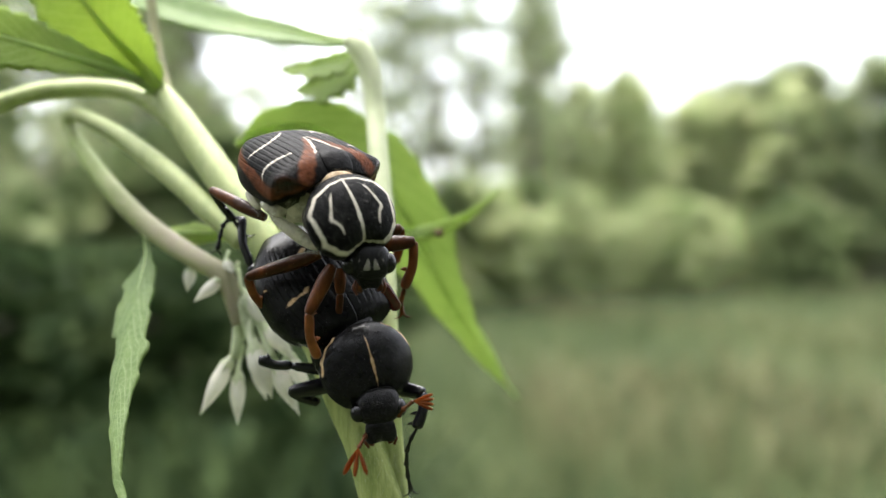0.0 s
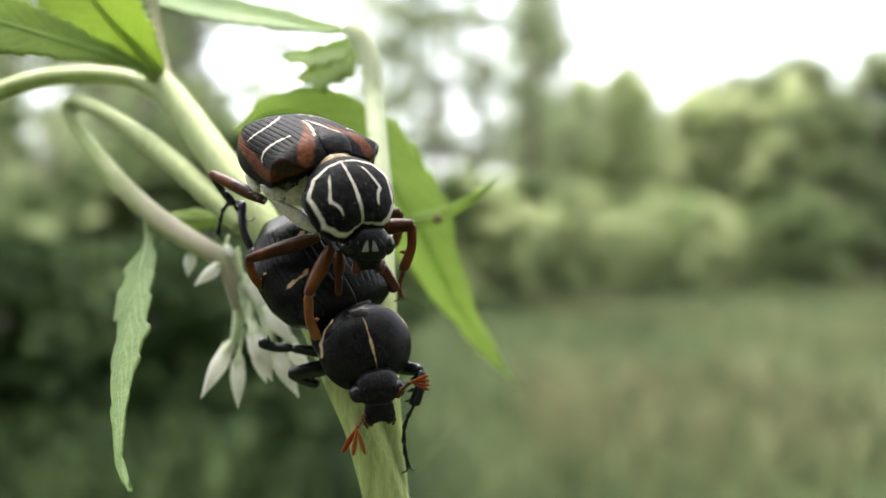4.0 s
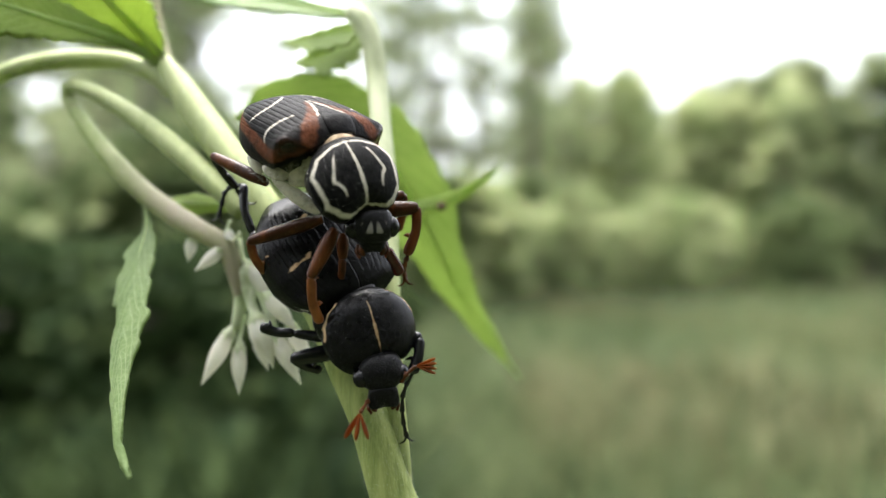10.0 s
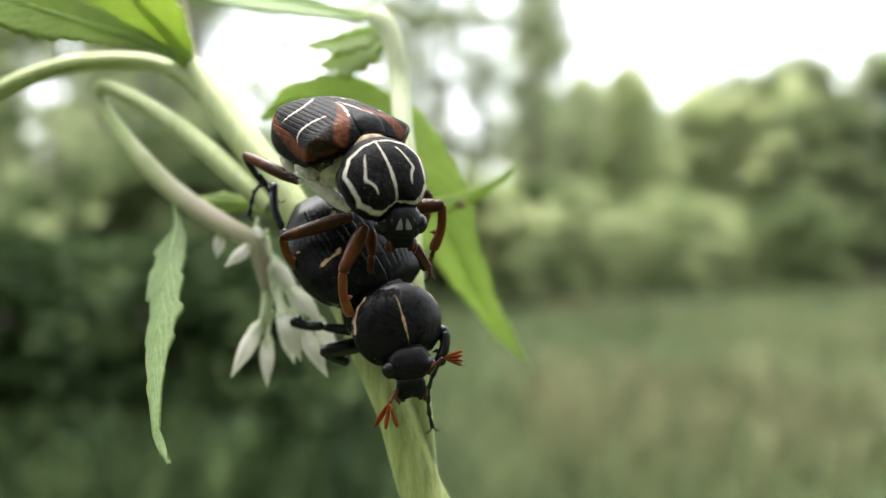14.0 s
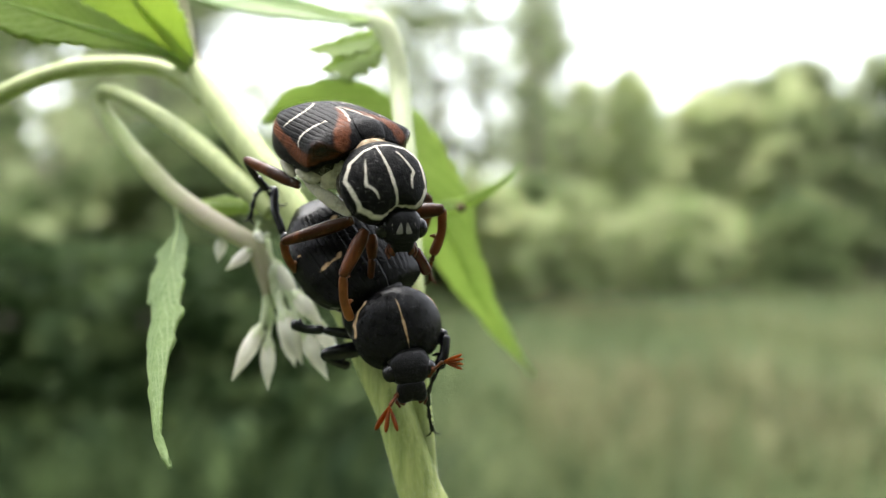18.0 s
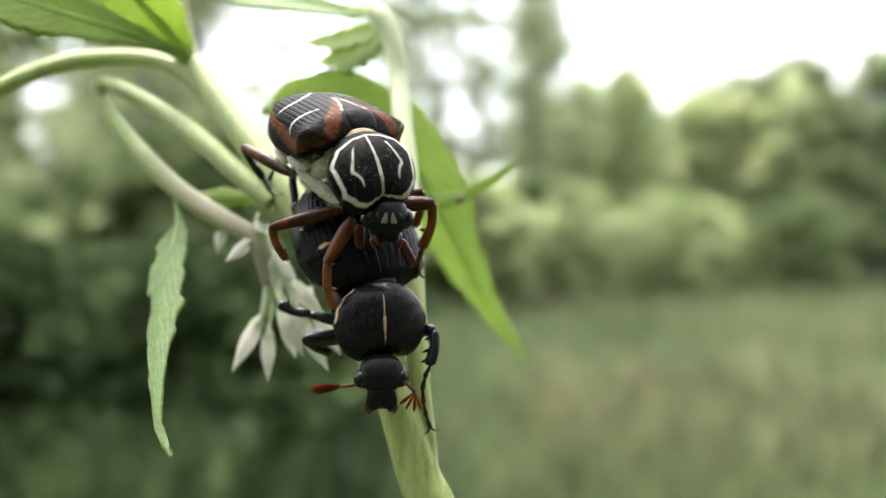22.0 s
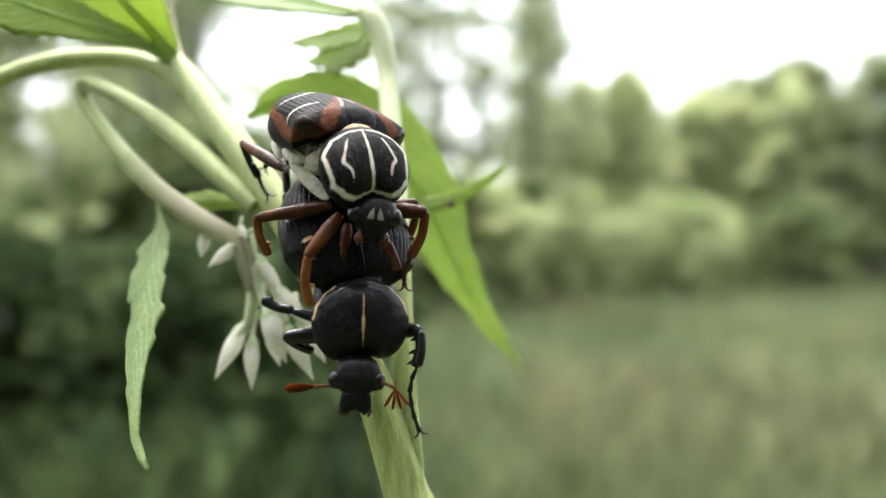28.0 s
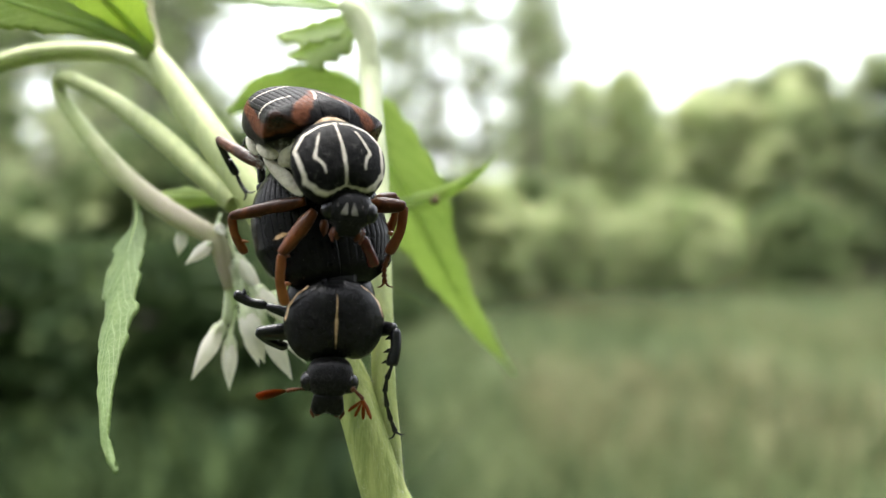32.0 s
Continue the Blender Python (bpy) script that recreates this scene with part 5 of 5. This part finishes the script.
hairs("belly_hair", striped, [[(*(-11.21, 53.60, 4.86), 0.3), (*(-9.52, 53.00, 3.75), 0.35), (*(-8.14, 52.90, 2.84), 0.35), (*(-7.06, 53.00, 1.99), 0.3)]], 420, 0.34, 21, 0.9, 0.9, None, 0.006)
dust(hu, 150, 41, 0.014)
B = (LEG_BROWN, LEG_AMBER, LEG_BROWN)
K = (CHITIN_SHINY, CHITIN_SHINY, CHITIN_SHINY)
DK = (LEG_BROWN, CHITIN_SHINY, CHITIN_SHINY)
leg(striped, ((-10.90, 55.00, 4.17), (-15.36, 57.00, 6.34), (-14.04, 58.50, 4.09)), (0.47, 0.34), DK, ((0.6, 0.2),), ((-13.73, 59.00, 3.43), (-13.30, 59.00, 3.00)), foot_r=0.18)
leg(striped, ((-6.71, 53.00, 1.60), (-11.75, 53.20, 0.04), (-11.02, 55.00, -2.15)), (0.49, 0.36), B, ((0.7, 0.25),), None)
leg(striped, ((-5.78, 52.30, 0.89), (-7.30, 51.60, -2.32), (-6.95, 53.00, -5.43)), (0.52, 0.38), B, ((0.05, 0.3), (0.6, 0.2)), None)
leg(striped, ((-5.53, 54.00, 0.64), (-5.49, 54.00, -1.15), (-5.78, 54.50, -2.97)), (0.44, 0.32), (LEG_BROWN, LEG_BROWN, LEG_BROWN))
leg(striped, ((-3.08, 53.00, 0.04), (-2.40, 52.50, -0.43), (-1.50, 53.50, -2.17)), (0.51, 0.43), (LEG_RED, LEG_RED, LEG_RED))
leg(striped, ((-2.79, 55.00, 2.27), (-0.37, 55.40, 2.49), (-1.11, 56.00, -0.87)), (0.57, 0.41), B, ((0.6, 0.2),), ((-1.41, 56.50, -1.83), (-1.34, 57.00, -2.69)), foot_r=0.2)
leg(striped, ((-2.90, 57.00, 2.98), (-1.44, 57.50, 3.56), (-2.00, 59.00, 0.91)), (0.50, 0.38), B)

for k, (hip, knee, r) in enumerate((((-10.90, 55.00, 4.17), (-15.36, 57.00, 6.34), 0.42), ((-6.71, 53.00, 1.60), (-11.75, 53.20, 0.04), 0.44), ((-5.78, 52.30, 0.89), (-7.30, 51.60, -2.32), 0.46), ((-2.79, 55.00, 2.27), (-0.37, 55.40, 2.49), 0.5))):
    a, b = Vector(hip), Vector(knee)
    hairs("leg_hair", striped, [[(*a.lerp(b, 0.1), r), (*a.lerp(b, 0.5), r), (*a.lerp(b, 0.92), r * 0.8)]], 80, 0.2, 70 + k, 0.9, 0.9, TAN, 0.003)

# the black beetle below
black = thing("black_beetle", (-5.94, 56.00, -3.26), "pitted black beetle with tan marks, head down on the stem", "beetle")
EL = axes((-4.85, 56.3, -4.5), (0.56, -0.28, -0.78), (0.72, 0.60, 0.34))
TAN_MARKS = [[(0.49, 0.365, 0.03), (0.44, 0.37, 0.10), (0.38, 0.38, 0.13), (0.335, 0.385, 0.05), (0.30, 0.388, 0.12), (0.27, 0.395, 0.05), (0.235, 0.40, 0.13), (0.20, 0.42, 0.05)],
             [(0.11, 0.70, 0.07), (0.07, 0.72, 0.14)], [(0.60, 0.56, 0.06), (0.63, 0.57, 0.07)]]


BLACK_CASES = []


def black_tone(u, v):
    return 0.0, near(TAN_MARKS, u, v, 7.0, 9.4, 0.10), 0.0


for s in (1, -1):
    f = shell(s, 9.6, 4.7, 2.6, 0.6, 0.036, 0.66, 0.32, 0.6)
    BLACK_CASES.append(part("wing_case", sheet(f, US, VS, EL, 0.2, black_tone if s > 0 else (lambda u, v: (0.0, 0.0, 0.0))), CHITIN, black, "grooved black wing case with small tan marks"))
def dashes(parent, f, m, count, seed):
    """Short pale scales that lie in the grooves of a wing case."""
    rng = random.Random(seed)
    bm = bmesh.new()
    for _ in range(count):
        u, v = rng.randrange(1, 11) / 15 + rng.gauss(0, 0.003), rng.uniform(0.1, 0.8)
        c, e, g = f(u, v), f(u + 0.004, v), f(u, v + 0.01)
        n = (e - c).cross(g - c).normalized()
        n = n if n.z > 0 else -n
        a = (g - c).normalized() * rng.uniform(0.03, 0.13)
        b = n.cross(a).normalized() * rng.uniform(0.006, 0.014)
        c = c + n * 0.03
        bm.faces.new([bm.verts.new(m @ q) for q in (c - a, c - b, c + a, c + b)])
    return tagged(part("scale", bm, SPECKLE, parent, "short pale scales in the grooves"), kind="stuff")


for ob, s in zip(BLACK_CASES, (1, -1)):
    dashes(ob, shell(s, 9.6, 4.7, 2.6, 0.6, 0.036, 0.66, 0.32, 0.6), EL, 330, 60 + s)
part("scutellum", blob(1.3, 1.4, 0.3, EL @ Matrix.Translation((0, -0.7, 1.62)) @ pose(0, 0, 0, 12), 20, 10,
                       lambda p: (p.x * (1 - 0.6 * max(0, -p.y / 1.4)), p.y, p.z)), CHITIN, black, "black shield between the wing cases")
part("abdomen", blob(3.95, 4.9, 2.5, EL @ Matrix.Translation((0, -4.7, -0.9)), 32, 22), CHITIN, black)
part("thorax", blob(3.2, 3.0, 2.2, EL @ Matrix.Translation((0, 0.4, -0.9)), 30, 20), CHITIN, black)
PL = axes((-3.67, 53.95, -5.84), (0.331, -0.07, -0.941), (0.89, 0.354, 0.287))
CHEST_OUTLINE = [(-90, 2.7), (-70, 2.8), (-50, 2.9), (-35, 3.02), (-15, 3.22), (0, 3.34), (15, 3.38), (30, 3.42), (45, 3.42), (56, 3.34), (64, 3.12), (74, 2.8), (90, 2.62)]
fl = shield(CHEST_OUTLINE, 1.75, 0.4)
CHEST_LINES = [[(-0.035, -0.60, 0.012), (-0.03, -0.42, 0.045), (-0.02, -0.25, 0.035), (-0.008, -0.1, 0.06), (0.0, 0.05, 0.13), (0.005, 0.2, 0.10), (0.008, 0.4, 0.05), (0.012, 0.64, 0.012)]]
for s in (1, -1):
    CHEST_LINES.append([(s * 0.97, -0.02, 0.04), (s * 0.94, -0.28, 0.06), (s * 0.83, -0.55, 0.05), (s * 0.6, -0.78, 0.03)])


def chest_tone(a, b):
    return 0.0, near(CHEST_LINES, a, b, 3.3, 2.9, 0.05), 0.0


chest = part("pronotum", dome(fl, PL, 1.9, 80, 190, chest_tone), CHITIN_ROUGH, black, "round pitted black neck shield with a tan middle line")
specks(chest, fl, PL, 190, 6, 0.95, 0.007)
HL = axes((-2.82, 53.20, -8.74), (0.10, -0.05, -1.0), (0.95, 0.22, 0.20))
hl = head(black, HL, [(-1.35, 0.5, 0.3, -0.7), (-1.15, 1.1, 0.72, -0.9), (-0.65, 1.45, 1.05, -1.1), (-0.05, 1.56, 1.18, -1.1), (0.45, 1.5, 1.12, -1.0), (0.85, 1.25, 0.98, -0.9), (1.1, 0.95, 0.8, -0.7), (1.25, 0.7, 0.6, -0.5)],
          [(0.95, 0.75, 0.75, -0.3), (1.15, 0.96, 0.88, -0.4), (1.55, 1.04, 0.82, -0.4), (1.95, 1.09, 0.68, -0.4), (2.25, 1.02, 0.58, -0.3), (2.42, 0.86, 0.50, -0.2)], (1.36, 0.25, 0.2, 0.62), (CHITIN_HEAD, MOUTH), 0.34, (2.3, -0.05, 0.7))
dust(hl, 200, 42, 0.014)
dust(chest, 150, 43, 0.013)
for k, ob in enumerate(BLACK_CASES):
    dust(ob, 420, 44 + k, 0.014)
feelers = [antenna(black, (-3.45, 52.90, -10.35), (-3.62, 52.30, -10.66), (-3.98, 51.45, -11.20), (-0.06, -0.62, -0.78), (0.42, 0.0, 0.03), 2.0, (LEG_BROWN, CLUB), 3, 0.17, 0.40),
           antenna(black, (-1.41, 53.00, -9.33), (-1.00, 52.70, -8.80), (-0.40, 52.45, -8.24), (0.93, -0.3, 0.06), (0.0, 0.05, 0.36), 1.5, (LEG_BROWN, CLUB), 4, 0.13, 0.26)]

leg(black, ((-12.13, 58.00, 0.04), (-12.73, 58.00, 0.68), (-13.64, 59.00, 4.39)), (0.51, 0.38), K, (), ((-15.20, 60.00, 4.02), (-15.86, 60.50, 2.05)), foot_r=0.2)
mid_leg = leg(black, ((-6.67, 57.00, -6.93), (-9.40, 57.00, -6.59), (-11.84, 57.00, -6.13)), (0.42, 0.42), K, ((0.75, 0.2),), None)
near_leg = leg(black, ((-6.04, 57.00, -7.85), (-9.40, 56.00, -8.29), (-7.54, 57.50, -9.36)), (0.62, 0.38), K, ((0.4, 0.25), (0.7, 0.25)), None)
fore = leg(black, ((-2.58, 56.50, -6.53), (-0.16, 55.00, -6.68), (-0.72, 54.50, -9.11)), (0.58, 0.45), K, ((0.25, 0.35), (0.6, 0.4), (0.88, 0.45)), ((-1.38, 55.00, -10.49), (-1.48, 56.00, -12.33), (-1.21, 56.50, -13.94)), foot_r=0.18)


# ---- what moves ----
def turned(ob, rows):
    """Poses of ob about its own origin: seconds, shift in millimetres, turn in degrees about x, y, z."""
    home = ob.location.copy()
    out = []
    for t, dx, dy, dz, rx, ry, rz in rows:
        out.append((t, pose(home.x + dx * MM, home.y + dy * MM, home.z + dz * MM, rx, ry, rz)))
    return out


STRIPED = [
    (0.0, 0, 0, 0, 0, 0, 0),
    (18.5, 0, 0, 0, 0, 0, 0),
    (19.0, -0.34, -0.08, -0.04, 0.6, -0.6, -0.2),
    (19.5, -0.31, -0.01, -0.05, -0.4, -0.7, -0.6),
    (20.0, -0.55, 0.02, -0.05, -1.2, 0.4, 0.3),
    (20.5, -0.97, 0.33, 0.17, -3.9, 1.6, 0.4),
    (21.0, -0.69, 0.55, 0.19, -5.0, 2.1, -1.7),
    (22.0, -0.61, 0.33, 0.03, -2.0, 2.8, -3.1),
    (23.0, -0.91, 0.55, -0.08, -2.7, 4.2, -6.4),
    (23.5, -0.74, 0.54, -0.18, -3.2, 5.6, -9.9),
    (24.0, -0.32, 0.72, 0.07, -5.9, 6.0, -9.6),
    (25.0, 0.04, 0.74, 0.32, -7.3, 6.4, -8.3),
    (27.5, 0.15, 0.64, 0.48, -9.2, 7.5, -5.9),
    (28.0, 0.11, 0.69, 0.46, -10.3, 7.7, -5.7),
    (29.0, 0.21, 0.81, 0.56, -10.4, 7.5, -6.0),
    (30.0, 0.23, 0.71, 0.60, -10.1, 7.7, -5.8),
    (31.0, 0.33, 0.77, 0.75, -10.2, 7.8, -5.8),
    (31.5, -0.18, 0.76, 0.43, -9.3, 7.0, -6.8),
    (32.0, 0.03, 0.71, 0.48, -9.5, 6.6, -6.8),
]
BLACK = [
    (0.0, 0, 0, 0, 0, 0, 0),
    (18.5, 0, 0, 0, 0, 0, 0),
    (19.0, 0.10, -0.16, -0.04, -3.5, 7.1, -1.3),
    (20.0, -0.09, -0.19, -0.14, -4.1, 8.9, -3.3),
    (21.0, -0.32, 0.01, 0.25, -3.9, 12.2, -5.4),
    (22.0, -0.34, -0.42, 0.15, 0.9, 13.4, -4.7),
    (23.0, -0.74, -0.75, 0.38, 3.1, 15.5, -7.0),
    (25.0, -0.45, -0.79, 0.75, 2.1, 17.2, -7.5),
    (28.0, -0.25, -0.64, 0.88, 1.2, 16.9, -8.4),
    (29.0, -0.21, -0.56, 1.06, 1.8, 15.9, -7.9),
    (31.0, -0.18, -0.46, 0.99, 1.9, 15.4, -7.4),
    (32.0, -0.34, -1.01, 0.96, 5.4, 18.8, -6.7),
]
# the way each feeler points: seconds, across, depth, up
FEELER_A = [(0.0, -63, -180, -100), (18.0, -68, -170, -92), (19.0, -76, -110, -60), (19.5, -85, -60, -36), (20.0, -97, -20, -19), (20.6, -100, -8, -8),
            (23.0, -104, -5, -7), (25.0, -100, -6, -4), (29.0, -100, -6, -7), (32.0, -96, -10, -14)]
FEELER_B = [(0.0, 87, -50, 90), (3.0, 87, -50, 88), (5.5, 50, -80, 74), (6.2, 46, -85, 66), (7.0, 75, -60, 86), (9.0, 87, -50, 94), (18.0, 87, -50, 92), (19.0, 86, -46, 66), (20.0, 86, -30, 10),
            (20.6, 84, -15, -30), (21.0, 78, -15, -44), (23.0, 58, -20, -58), (25.0, 58, -20, -52), (28.0, 80, -18, -27), (30.0, 82, -18, -21), (32.0, 58, -20, -52)]


def turn_at(rows, t):
    """A body's turn at t, between its rows."""
    for a, b in zip(rows, rows[1:]):
        if a[0] <= t <= b[0]:
            k = (t - a[0]) / (b[0] - a[0])
            qa, qb = (Euler([radians(x) for x in r[4:]]).to_quaternion() for r in (a, b))
            return qa.slerp(qb, k)
    return Euler([radians(x) for x in rows[-1][4:]]).to_quaternion()


def aimed(ob, rest, body, rows):
    """Poses that turn ob from its rest direction to the ways in rows, on a body that turns."""
    out = []
    for t, x, y, z in rows:
        way = turn_at(body, t).inverted() @ Vector((x, y, z)).normalized()
        q = Vector(rest).normalized().rotation_difference(way)
        out.append((t, Matrix.LocRotScale(ob.location, q, None)))
    return out


def held(ob, body, share, shift, swing=0.0):
    """Poses of a leg that keeps a share of its own direction while the body turns; shift in millimetres and swing in degrees about y at the end."""
    home, far = ob.location.copy(), max(abs(r[6]) + abs(r[5]) for r in body)
    out = []
    for r in body:
        q = Euler([radians(x) for x in r[4:]]).to_quaternion()
        back = q.inverted()
        k = (abs(r[6]) + abs(r[5])) / far
        out.append((r[0], Matrix.LocRotScale(home + back @ (Vector(shift) * MM * k), back.slerp(q @ q.inverted(), 1 - share) @ Euler((0, radians(swing * k), 0)).to_quaternion(), None)))
    return out


def folded(leaf_, way, rows):
    """Poses of one leaf of a fan: 0 open as built, 1 laid along the way, less than 0 spread wider."""
    c = sum((Vector(v.co) for v in leaf_.data.vertices), Vector()) / len(leaf_.data.vertices)
    q = c.normalized().rotation_difference(Vector(way).normalized())
    return [(t, Matrix.LocRotScale(leaf_.location, Euler().to_quaternion().slerp(q if k >= 0 else q.inverted(), abs(k)), None)) for t, k in rows]


def motions():
    walk(striped, turned(striped, STRIPED))
    walk(black, turned(black, BLACK))
    ways = (Vector(WAY_A), Vector(WAY_B))
    for ob, way, rows in zip(feelers, ways, (FEELER_A, FEELER_B)):
        walk(ob, aimed(ob, way, BLACK, rows))
    fan = [ob for ob in feelers[0].children if ob.name.startswith("club_leaf")]
    for k, ob in enumerate(fan):
        walk(ob, folded(ob, WAY_A + Vector((0.0, -0.42, 0.82)) * 0.28 * (k - 1), [(0.0, 0.0), (20.0, 0.0), (20.6, 0.8), (22.0, 0.9), (32.0, 0.9)]))
    for ob in feelers[1].children:
        if ob.name.startswith("club_leaf"):
            walk(ob, folded(ob, WAY_B, [(0.0, 0.0), (20.0, 0.0), (22.0, -0.7), (32.0, -0.7)]))
    home = Matrix.Translation(hl.location)
    bent = Matrix.Translation(hl.location + Vector((0.02, -0.04, -0.75)) * MM) @ pose(0, 0, 0, 0, -8, 0)
    walk(hl, [(0.0, home), (19.4, home), (21.4, bent), (32.0, bent)])
    rows = held(fore, BLACK, 1.0, (0.45, 0.0, -0.1), -7)
    low = Matrix.Translation(Vector((0.5, 0.0, -1.5)) * MM) @ rows[0][1]
    walk(fore, [(0.0, low), (3.5, low), (5.3, rows[0][1])] + rows[1:])
    walk(mid_leg, held(mid_leg, BLACK, 0.5, (0.0, 0.0, -0.4)))
    walk(near_leg, held(near_leg, BLACK, 0.6, (0.0, 0.0, -0.3)))


WAY_A = Vector((-3.98, 51.45, -11.20)) - Vector((-3.45, 52.90, -10.35))
WAY_B = Vector((-0.40, 52.45, -8.24)) - Vector((-1.41, 53.00, -9.33))
motions()
